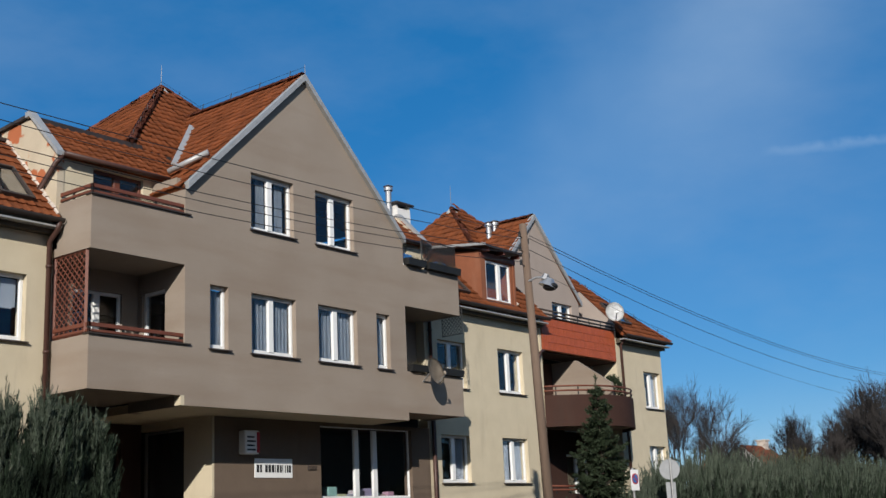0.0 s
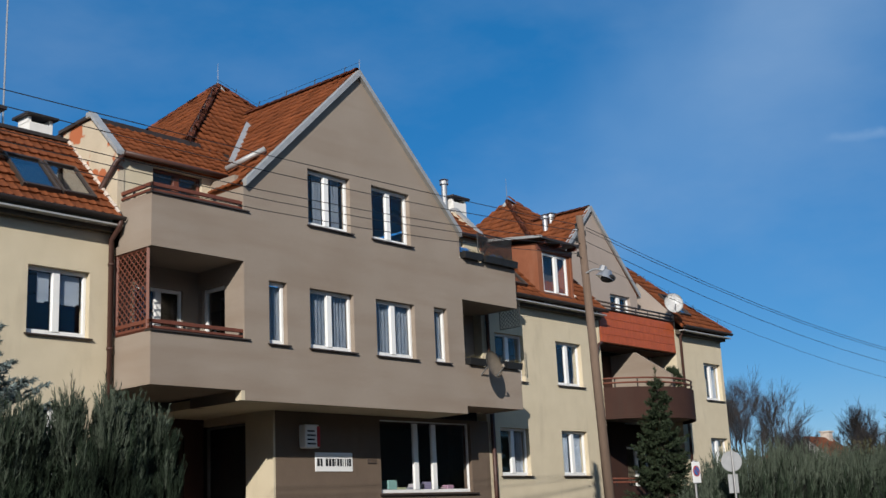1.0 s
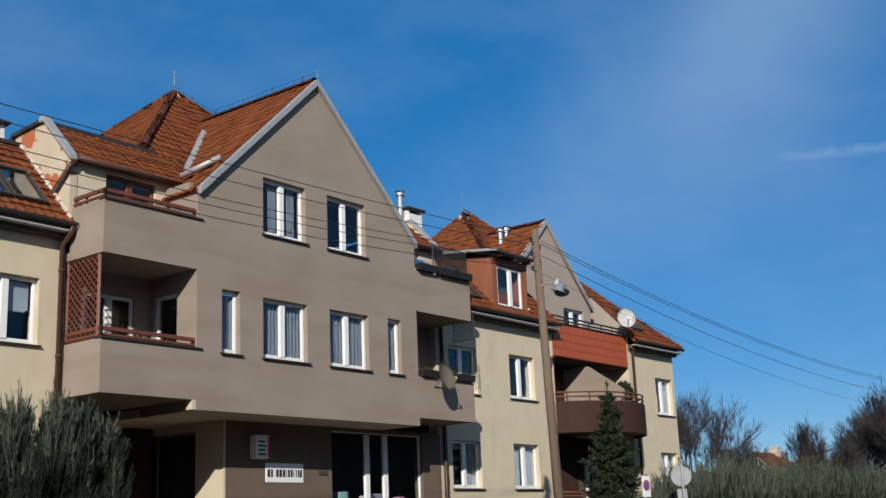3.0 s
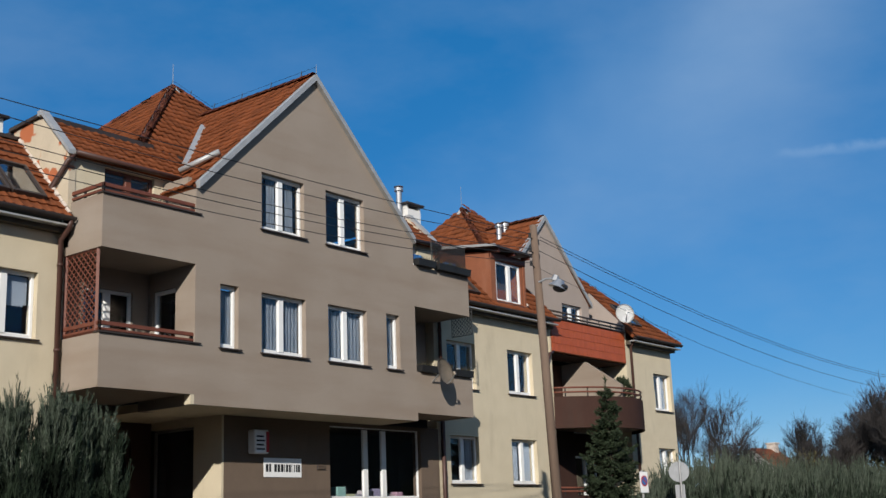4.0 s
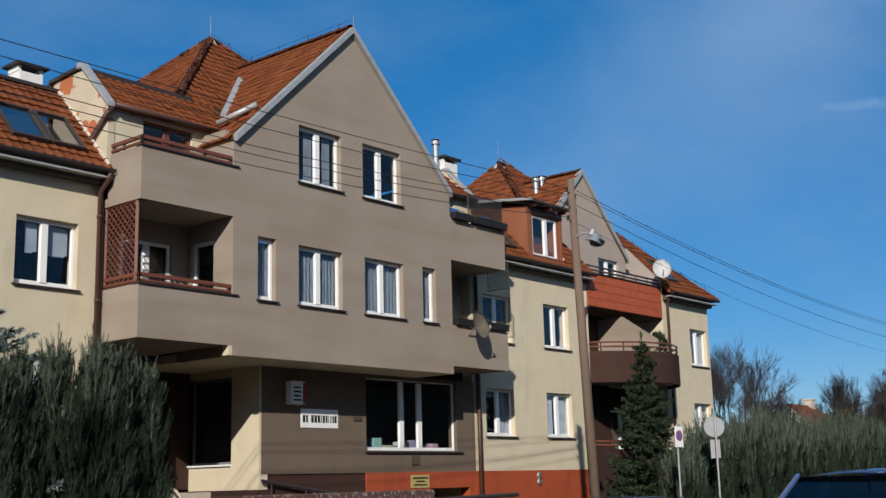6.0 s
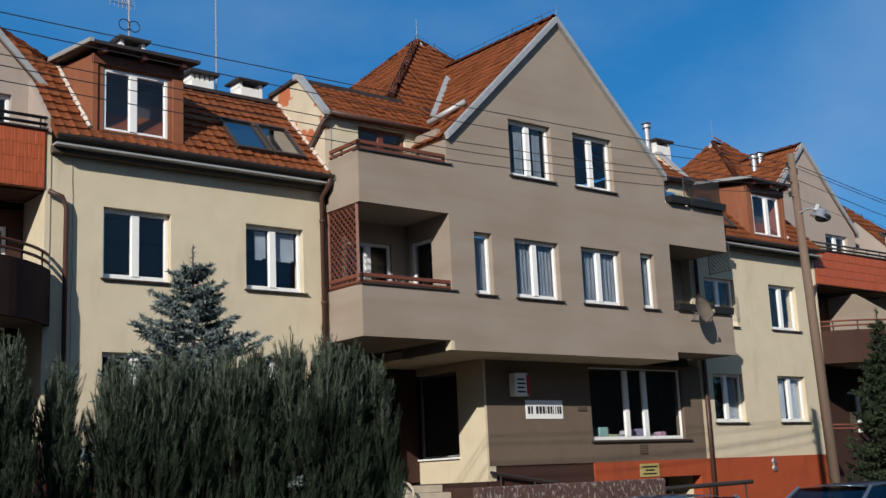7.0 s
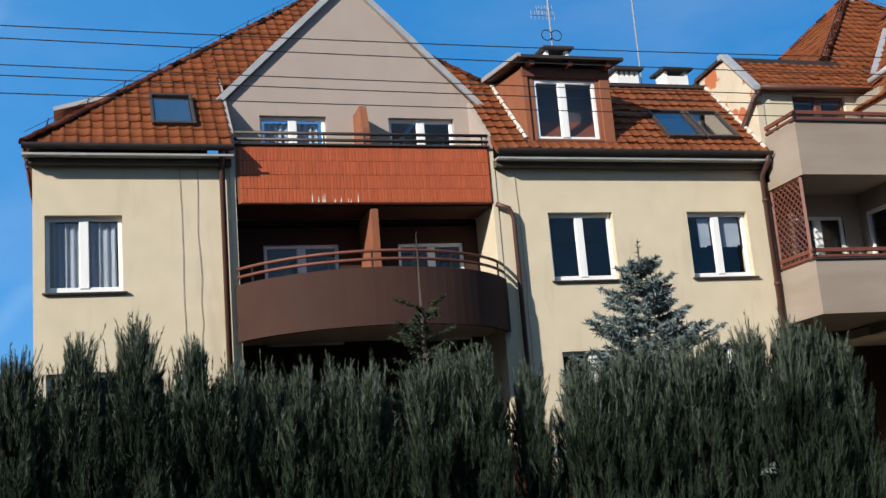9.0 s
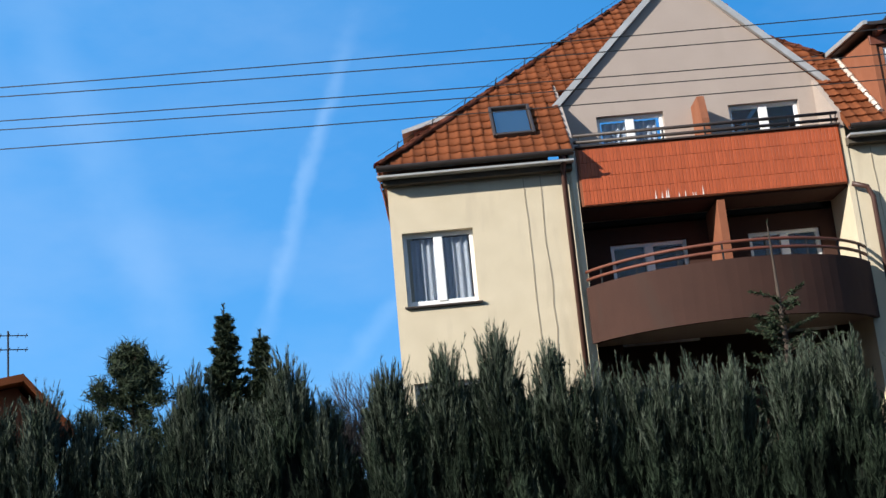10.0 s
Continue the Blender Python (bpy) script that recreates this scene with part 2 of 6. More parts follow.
def box(bm, x0, x1, y0, y1, z0, z1, bevel=0.0):
    r = bmesh.ops.create_cube(bm, size=1.0)
    vs = r["verts"]
    for v in vs:
        v.co = Vector(((x0 + x1) / 2 + v.co.x * (x1 - x0), (y0 + y1) / 2 + v.co.y * (y1 - y0), (z0 + z1) / 2 + v.co.z * (z1 - z0)))
    if bevel:
        es = {e for v in vs for e in v.link_edges}
        bmesh.ops.bevel(bm, geom=list(es), offset=bevel, segments=1, affect="EDGES")
    return vs


def boxed(x0, x1, y0, y1, z0, z1, bevel=0.0):
    bm = bmesh.new()
    box(bm, x0, x1, y0, y1, z0, z1, bevel)
    return bm


def rod(bm, a, b, r, r2=None, sides=8):
    """A round bar from a to b."""
    a, b = Vector(a), Vector(b)
    way = b - a
    m = Matrix.Translation((a + b) / 2) @ way.to_track_quat("Z", "Y").to_matrix().to_4x4()
    bmesh.ops.create_cone(bm, cap_ends=True, segments=sides, radius1=r, radius2=r if r2 is None else r2, depth=way.length, matrix=m)


def pipe_along(bm, pts, r, sides=8):
    """One closed tube through a line of points."""
    pts = [Vector(p) for p in pts]
    ways = [(b - a).normalized() for a, b in zip(pts, pts[1:])]
    turn = [ways[0]] + [(a + b).normalized() for a, b in zip(ways, ways[1:])] + [ways[-1]]
    up = ways[0].orthogonal().normalized()
    rings = []
    for p, d in zip(pts, turn):
        up = (up - d * up.dot(d)).normalized()
        across = d.cross(up)
        rings.append([bm.verts.new(p + (up * math.cos(2 * math.pi * i / sides) + across * math.sin(2 * math.pi * i / sides)) * r) for i in range(sides)])
    for a, b in zip(rings, rings[1:]):
        for i in range(sides):
            j = (i + 1) % sides
            bm.faces.new((a[i], a[j], b[j], b[i]))
    bm.faces.new(rings[0][::-1])
    bm.faces.new(rings[-1])


def prism(bm, poly, axis, lo, hi):
    """A flat polygon, given in the other two axes, drawn out along an axis."""
    def put(p, v):
        return {"x": (v, p[0], p[1]), "y": (p[0], v, p[1]), "z": (p[0], p[1], v)}[axis]
    a = [bm.verts.new(put(p, lo)) for p in poly]
    b = [bm.verts.new(put(p, hi)) for p in poly]
    bm.faces.new(a)
    bm.faces.new(b[::-1])
    for i in range(len(poly)):
        j = (i + 1) % len(poly)
        bm.faces.new((a[j], a[i], b[i], b[j]))
    bmesh.ops.recalc_face_normals(bm, faces=bm.faces)


def pierced(x0, x1, z0, z1, y0, y1, holes):
    """An upright wall between y0 and y1 with rectangular openings (x0, x1, z0, z1) through it."""
    bm = bmesh.new()
    xs = sorted({x0, x1, *(h[0] for h in holes), *(h[1] for h in holes)})
    zs = sorted({z0, z1, *(h[2] for h in holes), *(h[3] for h in holes)})
    def hole(x, z):
        return any(h[0] < x < h[1] and h[2] < z < h[3] for h in holes)
    solid = {(i, k) for i in range(len(xs) - 1) for k in range(len(zs) - 1) if not hole((xs[i] + xs[i + 1]) / 2, (zs[k] + zs[k + 1]) / 2)}
    def quad(*c):
        bm.faces.new([bm.verts.new(p) for p in c])
    for i, k in solid:
        a, b, c, d = xs[i], xs[i + 1], zs[k], zs[k + 1]
        quad((a, y0, c), (b, y0, c), (b, y0, d), (a, y0, d))
        quad((b, y1, c), (a, y1, c), (a, y1, d), (b, y1, d))
        if (i - 1, k) not in solid:
            quad((a, y1, c), (a, y0, c), (a, y0, d), (a, y1, d))
        if (i + 1, k) not in solid:
            quad((b, y0, c), (b, y1, c), (b, y1, d), (b, y0, d))
        if (i, k - 1) not in solid:
            quad((a, y1, c), (b, y1, c), (b, y0, c), (a, y0, c))
        if (i, k + 1) not in solid:
            quad((a, y0, d), (b, y0, d), (b, y1, d), (a, y1, d))
    bmesh.ops.remove_doubles(bm, verts=bm.verts, dist=1e-4)
    return bm


def cut(bm, point, normal):
    """Takes away what lies beyond a plane, on the side to which its normal points."""
    bmesh.ops.bisect_plane(bm, geom=bm.verts[:] + bm.edges[:] + bm.faces[:], plane_co=point, plane_no=normal, clear_outer=True)
    edges = [e for e in bm.edges if e.is_boundary]
    if edges:
        bmesh.ops.holes_fill(bm, edges=edges, sides=0)

# ---- the apartment building: 42 m of facade, mirrored about the middle gable ----
AXIS = 20.25          # x of the mirror line
FRONT, PROUD = 21.0, 19.68   # main wall, projecting middle block
EAVE_Y, EAVE_Z, PITCH = 20.6, 8.28, 1.03
BACK = 31.0
GROUND_Z = 0.35       # ground along the wall


def roof_z(y):
    return EAVE_Z + PITCH * (y - EAVE_Y)


def span(a, b, side):
    """An x range on the near half, or its mirror image."""
    return (a, b) if side == 0 else (2 * AXIS - b, 2 * AXIS - a)


def mir(x, side):
    return x if side == 0 else 2 * AXIS - x


house = thing("apartment_building", "long cream and taupe rendered apartment building with red tiled roofs", "building")


def window(x0, x1, z0, z1, y, sashes=2, wide=0.075, sill=True, split=None, depth=0.13, frame_material=None):
    """A white window set back in its opening; the frame holds the panes, the sill lies outside."""
    bm = bmesh.new()
    ya, yb = y + depth, y + depth + 0.07
    w = wide
    box(bm, x0, x0 + w, ya, yb, z0, z1, 0.008)
    box(bm, x1 - w, x1, ya, yb, z0, z1, 0.008)
    box(bm, x0 + w, x1 - w, ya, yb, z1 - w, z1, 0.008)
    box(bm, x0 + w, x1 - w, ya, yb, z0, z0 + w + 0.03, 0.008)
    cuts = [x0 + w] + ([x0 + (x1 - x0) * (split or 0.5)] if sashes == 2 else []) + [x1 - w]
    if sashes == 2:
        box(bm, cuts[1] - 0.085, cuts[1] + 0.085, ya - 0.02, yb, z0 + w, z1 - w, 0.012)
    ob = part("window", bm, frame_material or WHITE, house, "dark framed window" if frame_material else "white plastic window")
    for a, b in zip(cuts, cuts[1:]):
        p = part("pane", boxed(a + 0.01, b - 0.01, ya + 0.03, ya + 0.042, z0 + w, z1 - w), GLASS, ob)
        p.visible_shadow = False
    if sill:
        bm = bmesh.new()
        prism(bm, [(y - 0.07, z0 - 0.045), (y - 0.07, z0 - 0.015), (ya, z0 + 0.012), (ya, z0 - 0.02)], "x", x0 - 0.05, x1 + 0.06)
        part("window_sill", bm, SILL, ob)
    return ob


def opening(x0, x1, z0, z1):
    return (x0, x1, z0, z1)


UP = (5.70, 7.09)     # first-floor windows
LOW = (2.90, 4.28)    # ground-floor windows
WALL_T = 0.36

for side in (0, 1):
    # end bay: one window a floor
    x0, x1 = span(-0.84, 2.62, side)
    holes = [opening(*span(-0.64, 0.68, side), *z) for z in (UP, LOW)]
    part("wall", pierced(x0, x1, 1.9, 8.2, FRONT, FRONT + WALL_T, holes), CREAM, house, "cream rendered end wall")
    for h in holes:
        window(*h, FRONT)
    # middle cream bay: two windows a floor
    x0, x1 = span(7.85, 14.02, side)
    holes = [opening(*span(*x, side), *z) for x in ((8.90, 10.31), (12.01, 13.42)) for z in (UP, LOW)]
    part("wall", pierced(x0, x1, 1.9, 8.2, FRONT, FRONT + WALL_T, holes), CREAM, house, "cream rendered wall")
    for h in holes:
        window(*h, FRONT)
    # red-brown plinth under the wall
    for a, b in ((-0.84, 2.62), (7.85, 14.02)):
        part("plinth", boxed(*span(a, b, side), FRONT - 0.03, FRONT + WALL_T, GROUND_Z - 0.4, 1.9), RED_PLINTH, house, "red-brown painted plinth")
    # end wall and its return
    a, b = span(-0.84, -0.48, side)
    part("wall", boxed(a, b, FRONT + WALL_T, BACK, GROUND_Z - 0.4, 8.2), CREAM, house)
    # boxed cornice under the gutter; its dark colour paints the eaves shade
    for a, b in ((-0.9, 2.64), (7.83, 13.98)):
        part("cornice", boxed(*span(a, b, side), 20.80, FRONT + 0.02, 7.99, 8.14), CORNICE, house, "soffit board coloured dark for the shade under the gutter")

# walls that close the shell; near-black floors and partitions inside keep rooms dark
part("wall", boxed(-0.84, 2 * AXIS + 0.84, BACK, BACK + 0.3, GROUND_Z - 0.4, 8.3), CREAM, house)
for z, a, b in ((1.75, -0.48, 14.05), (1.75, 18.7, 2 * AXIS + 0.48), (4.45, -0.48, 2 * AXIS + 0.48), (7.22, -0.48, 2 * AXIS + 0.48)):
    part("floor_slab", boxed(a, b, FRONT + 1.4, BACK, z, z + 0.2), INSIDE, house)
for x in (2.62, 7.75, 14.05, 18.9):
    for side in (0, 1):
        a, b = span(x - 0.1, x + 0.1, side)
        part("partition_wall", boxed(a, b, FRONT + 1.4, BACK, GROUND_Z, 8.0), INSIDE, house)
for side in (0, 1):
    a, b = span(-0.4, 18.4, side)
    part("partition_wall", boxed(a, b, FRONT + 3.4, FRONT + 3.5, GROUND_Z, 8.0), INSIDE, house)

# ---- loggia bays with the tiled and the curved balcony ----
GAB_Y, GAB_L, GAB_R, GAB_TOP = 22.0, 2.58, 8.06, 12.36
GAB_DX = (0.0, 0.85)   # the far gable stands off the middle of its bay


def rails(pts, heights, parent, radius=0.028, posts=None, foot=None, material=None):
    """Two or more rails along a line of points, with short posts."""
    for h in heights:
        bm = bmesh.new()
        pipe_along(bm, [(p[0], p[1], h) for p in pts], radius)
        part("rail", bm, material or WOOD_RED, parent, smooth=True)
    for p in posts or ():
        bm = bmesh.new()
        box(bm, p[0] - 0.015, p[0] + 0.015, p[1] - 0.015, p[1] + 0.015, foot, heights[-1], 0.004)
        part("post", bm, BLACK, parent)


for side in (0, 1):
    # gable wall with two windows
    wdx = (0.0, 0.55)[side]
    holes = [opening(*span(a + wdx, b + wdx, side), 8.05, 9.38) for a, b in ((3.38, 4.72), (6.02, 7.42))]
    gx0, gx1 = span(GAB_L + GAB_DX[side], GAB_R + GAB_DX[side], side)
    bm = pierced(gx0, gx1, 7.3, 12.6, GAB_Y, GAB_Y + 0.3, holes)
    top = (gx0 + gx1) / 2
    for s in (-1, 1):
        n = Vector((s * 1.0, 0, 1.0)).normalized()
        cut(bm, (top, 0, GAB_TOP), n)
    part("gable_wall", bm, TAUPE_B, house, "grey-beige rendered gable wall")
    for h in holes:
        window(*h, GAB_Y, sill=False, depth=0.1)
    # back wall of the loggias
    holes = [opening(*span(a, b, side), z, z + 2.02) for a, b in ((3.35, 4.85), (6.05, 7.45)) for z in (4.75, 1.95)]
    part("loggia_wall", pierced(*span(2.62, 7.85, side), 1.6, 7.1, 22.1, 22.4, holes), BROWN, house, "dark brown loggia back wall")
    for h in holes:
        window(*h, 22.1, sill=False, depth=0.08)
    # cheeks at both ends of the recess
    for a, b in ((2.62, 2.72), (7.75, 7.85)):
        part("loggia_cheek", boxed(*span(a, b, side), 20.98, 22.1, 1.6, 8.35), CREAM, house)
        bm = bmesh.new()
        prism(bm, [(20.98, 8.35), (20.98, roof_z(20.98) + 0.02), (22.6, roof_z(22.6) + 0.02), (22.6, 8.35)], "x", *span(a, b, side))
        part("roof_cheek", bm, TAUPE_B, house, "grey-beige cheek wall rising with the roof slope")
    # slanted screens between neighbours, upper and lower
    screens = (((4.9, 7.2, 21.05, 7.2, 21.05), (7.4, 9.4, 21.25, 8.9, 21.4)), ((4.9, 7.12, 19.75, 6.2, 21.1),))[side]
    for z0, z1, yf, zf, yt in screens:
        bm = bmesh.new()
        prism(bm, [(22.1, z0), (yf, z0), (yf, zf), (yt - 0.001, z1), (22.1, z1)], "x", *span(5.28, 5.42, side))
        part("balcony_screen", bm, (ORANGE_WALL, TAUPE)[side], house, "rendered screen wall between balconies")

    upper = part("balcony", boxed(*span(2.72, 7.75, side), 21.06, 22.0, 7.24, 7.40), BROWN, house, "upper balcony with an orange tiled parapet")
    part("parapet", boxed(*span(2.76, 7.74, side), 20.96, 21.06, 7.28, 8.42), ORANGE_WALL, upper)
    part("coping", boxed(*span(2.74, 7.76, side), 20.90, 21.1, 8.42, 8.45), SILL, upper)
    xs = span(2.74, 7.76, side)
    rails([(xs[0], 21.0), (xs[1], 21.0)], (8.55, 8.68), upper, 0.034, [(xs[0] + 0.1 + i * 0.8, 21.0) for i in range(7)], 8.44, SILL)

    # curved balcony: an arc that bulges 1.45 m
    ax0, ax1 = span(2.64, 7.86, side)
    half, bulge = (ax1 - ax0) / 2, 1.45
    rad = (half * half + bulge * bulge) / (2 * bulge)
    cx, cy = (ax0 + ax1) / 2, 20.92 - bulge + rad
    lim = math.asin(half / rad)
    angs = [-lim + 2 * lim * i / 32 for i in range(33)]

    def arc(r):
        return [(cx + r * math.sin(a), cy - r * math.cos(a)) for a in angs]

    bm = bmesh.new()
    prism(bm, arc(rad - 0.05) + [(ax1, 22.1), (ax0, 22.1)], "z", 4.80, 4.95)
    lower = part("balcony", bm, TAUPE_B, house, "curved balcony with a dark brown parapet")
    bm = bmesh.new()
    prism(bm, arc(rad) + arc(rad - 0.1)[::-1], "z", 4.70, 5.73)
    part("parapet", bm, BROWN, lower, "smooth dark brown curved parapet", smooth=False)
    for h in (5.88, 6.03):
        bm = bmesh.new()
        pipe_along(bm, [(x, y, h) for x, y in arc(rad - 0.05)], 0.03)
        part("rail", bm, WOOD_RED, lower, smooth=True)
    for i in range(2, 32, 4):
        x, y = arc(rad - 0.05)[i]
        part("post", boxed(x - 0.015, x + 0.015, y - 0.015, y + 0.015, 5.72, 6.03), BLACK, lower)
    # ground-floor balcony
    gr = part("balcony", boxed(*span(2.72, 7.75, side), 20.98, 22.1, 1.7, 1.85), BROWN, house, "ground-floor balcony with a brown parapet")
    part("parapet", boxed(*span(2.72, 7.75, side), 20.9, 21.0, 1.0, 2.55), BROWN, gr)
    rails([(xs[0], 20.95), (xs[1], 20.95)], (2.68, 2.8), gr, 0.028, [(xs[0] + 0.3 + i * 0.9, 20.95) for i in range(6)], 2.54)
    part("soffit", boxed(*span(2.72, 7.75, side), 20.99, 22.1, 0.0, 1.7), BROWN, house)

# ---- projecting middle block ----
BX0, BX1 = 14.0, 26.5     # balconies' outer faces
DX0, DX1 = 16.46, 24.04   # body
D_BOT = 4.43
DWINS = [opening(18.44, 19.86, 8.69, 10.09), opening(20.63, 22.06, 8.69, 10.09), opening(18.43, 19.88, 5.74, 7.15), opening(20.66, 22.09, 5.74, 7.15),
         opening(17.18, 17.72, 5.74, 7.18), opening(22.85, 23.38, 5.74, 7.18)]
bm = pierced(DX0, DX1, D_BOT, 13.3, PROUD, PROUD + 0.3, DWINS)
for s in (-1, 1):
    cut(bm, (AXIS, 0, 13.0), Vector((s * 0.965, 0, 1.0)).normalized())
part("gable_wall", bm, TAUPE, house, "taupe rendered gable wall with six windows")
for h in DWINS[:4]:
    window(*h, PROUD)
for h in DWINS[4:]:
    window(*h, PROUD, sashes=1)
# sides of the body behind the front, with loggia doors
for side in (0, 1):
    holes = [(20.35, 21.15, 5.3, 7.1)]
    bm = pierced(PROUD + 0.3, 21.6, D_BOT, 9.6, 0, 0.25, holes)
    for v in bm.verts:
        v.co = Vector((mir(16.46 + v.co.y, side), v.co.x, v.co.z))
    bmesh.ops.recalc_face_normals(bm, faces=bm.faces)
    part("side_wall", bm, TAUPE, house)
    bm = bmesh.new()
    for a, b, c, d in ((20.35, 20.43, 5.3, 7.1), (21.07, 21.15, 5.3, 7.1), (20.43, 21.07, 7.02, 7.1), (20.43, 21.07, 5.3, 5.4)):
        box(bm, *span(16.52, 16.60, side), a, b, c, d, 0.006)
    dr = part("balcony_door", bm, WHITE, house, "white glazed balcony door")
    p = part("pane", boxed(*span(16.55, 16.56, side), 20.43, 21.07, 5.4, 7.02), GLASS, dr)
    p.visible_shadow = False
    # back wall of the loggia with a door window
    w = opening(*span(14.72, 16.02, side), 5.3, 7.05)
    part("loggia_wall", pierced(*span(14.0, 16.46, side), 4.86, 7.6, 21.3, 21.5, [w]), TAUPE, house)
    window(*w, 21.3, sill=False, depth=0.05)
    # lower balcony: floor, front, outer side
    a, b = span(BX0, DX0, side)
    low = part("balcony", boxed(*span(BX0 + 0.14, DX0, side), PROUD + 0.14, 23.6 if side == 0 else 21.0, 4.66, 4.85), TAUPE, house, "taupe rendered balcony with a solid parapet")
    part("parapet", boxed(a, b, PROUD + (0.004 if side else 0.0), PROUD + 0.14, 4.64, 5.74), TAUPE, low)
    part("side_parapet", boxed(*span(BX0, BX0 + 0.14, side), PROUD + 0.14, FRONT + 0.02, 4.64, 5.74), TAUPE, low)
    # upper balcony
    top = part("balcony", boxed(*span(BX0 + 0.14, DX0, side), PROUD + 0.14, 21.3, 7.53, 7.72), TAUPE, house, "taupe rendered upper balcony with a solid parapet")
    part("parapet", boxed(a, b, PROUD, PROUD + 0.14, 7.52, 8.66), TAUPE, top)
    part("side_parapet", boxed(*span(BX0, BX0 + 0.14, side), PROUD + 0.14, FRONT + 0.02, 7.52, 8.66), TAUPE, top)
    # recessed cream wall over the upper balcony
    w = opening(*span(14.85, 16.2, side), 8.3, 9.66)
    part("recess_wall", pierced(*span(14.0, 17.2, side), 7.7, 9.8, 20.84, 21.1, [w]), CREAM, house, "cream wall behind the upper balcony")
    window(*w, 20.84, sill=False, depth=0.08, frame_material=WOOD_RED if side == 0 else None)
    # side wall of this volume above the neighbouring roof
    bm = bmesh.new()
    prism(bm, [(20.82, 8.4), (20.82, 9.82), (21.8, 10.84), (23.0, 10.78), (23.0, 10.5)], "x", *span(13.93, 14.1, side))
    part("side_wall", bm, PEEL, house, "cream side wall with peeling orange patches")
    bm = bmesh.new()
    prism(bm, [(20.70, 9.72), (20.70, 9.82), (21.8, 10.98), (21.95, 10.98), (21.95, 10.86), (21.8, 10.86)], "x", *span(13.83, 14.02, side))
    part("verge_flashing", bm, ZINC, house, "grey sheet-metal verge")
    bm = bmesh.new()
    prism(bm, [(21.95, 10.93), (21.95, 10.86), (23.1, 10.78), (23.1, 10.86)], "x", *span(13.85, 14.02, side))
    part("verge_flashing", bm, ZINC_DARK, house)
# floor of the projecting body, and its ground floor
part("soffit", boxed(DX0 + 0.012, DX1 - 0.012, PROUD + 0.02, FRONT + 0.3, D_BOT - 0.006, D_BOT + 0.2), CREAM, house, "rendered underside of the projecting storey")
part("soffit", boxed(DX0 + 0.012, 18.7, FRONT + 0.3, 23.6, D_BOT + 0.004, D_BOT + 0.2), CREAM, house)
part("notch", boxed(16.36, 16.47, PROUD + 0.002, PROUD + 0.2, 4.43, 4.66), CREAM, house)
SHOP = opening(22.02, 25.7, 2.46, 4.34)
part("wall", pierced(18.46, 26.52, 1.9, D_BOT, FRONT - 0.004, FRONT + 0.3, [SHOP]), BROWN_WALL, house, "dull brown ground-floor wall")
part("plinth", boxed(18.46, 22.0, FRONT + 0.03, FRONT + 0.3, 0.0, 1.9), BROWN, house, "dark recessed plinth")
part("plinth", pierced(22.0, 26.52, 0.0, 1.9, FRONT - 0.02, FRONT + 0.3, [(24.5, 26.2, 0.3, 1.46)]), RED_PLINTH, house, "red-brown painted plinth")
part("garage_cheek", boxed(26.2, 26.35, FRONT + 0.3, FRONT + 1.2, 0.3, 1.6), CREAM, house, "cream side wall of the garage opening")
part("garage_back", boxed(24.3, 26.35, FRONT + 1.2, FRONT + 1.3, 0.3, 1.6), BROWN, house)
part("garage_ceiling", boxed(24.3, 26.35, FRONT + 0.3, FRONT + 1.2, 1.6, 1.7), BROWN, house)
# shop window: fixed lights left and right of a narrow casement
bm = bmesh.new()
sx0, sx1, sz0, sz1 = SHOP
ya, yb = FRONT + 0.1, FRONT + 0.17
for a, b, c, d in ((sx0, sx0 + 0.03, sz0, sz1), (sx1 - 0.04, sx1, sz0, sz1), (sx0 + 0.03, sx1 - 0.04, sz0, sz0 + 0.09), (sx0 + 0.03, sx1 - 0.04, sz1 - 0.03, sz1)):
    box(bm, a, b, ya, yb, c, d, 0.008)
for x in (23.49, 24.23):
    box(bm, x - 0.09, x + 0.09, ya - 0.015, yb, sz0 + 0.08, sz1 - 0.06, 0.01)
shop = part("window", bm, WHITE, house, "wide white shop window")
for a, b in ((sx0 + 0.03, 23.40), (23.58, 24.14), (24.32, sx1 - 0.04)):
    p = part("pane", boxed(a, b, ya + 0.03, ya + 0.042, sz0 + 0.09, sz1 - 0.03), GLASS, shop)
    p.visible_shadow = False
part("window_sill", boxed(sx0 - 0.06, sx1 + 0.2, FRONT - 0.07, FRONT + 0.1, sz0 - 0.06, sz0 - 0.02), SILL, shop)
# near-black wall, paints the shop's unlit depth
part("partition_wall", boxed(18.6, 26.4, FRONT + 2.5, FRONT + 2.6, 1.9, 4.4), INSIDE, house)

# ---- recessed entrance beside the shop ----
bm = pierced(FRONT, 23.6, 1.55, D_BOT, 0, 0.26, [(22.0, 23.6, 2.12, D_BOT - 0.18)])
for v in bm.verts:
    v.co = Vector((18.40 + v.co.y, v.co.x, v.co.z))
bmesh.ops.recalc_face_normals(bm, faces=bm.faces)
part("entrance_side_wall", bm, CREAM, house, "cream rendered pier and low wall beside the entrance")
bm = bmesh.new()
for a, b, c, d in ((22.0, 22.05, 2.16, 4.22), (23.52, 23.6, 2.16, 4.22), (22.05, 23.52, 2.16, 2.22), (22.05, 23.52, 4.17, 4.22)):
    box(bm, 18.50, 18.56, a, b, c, d, 0.008)
ew = part("window", bm, GREY_FRAME, house, "tall grey framed entrance window")
part("pane", boxed(18.52, 18.532, 22.05, 23.52, 2.22, 4.17), GLASS, ew).visible_shadow = False
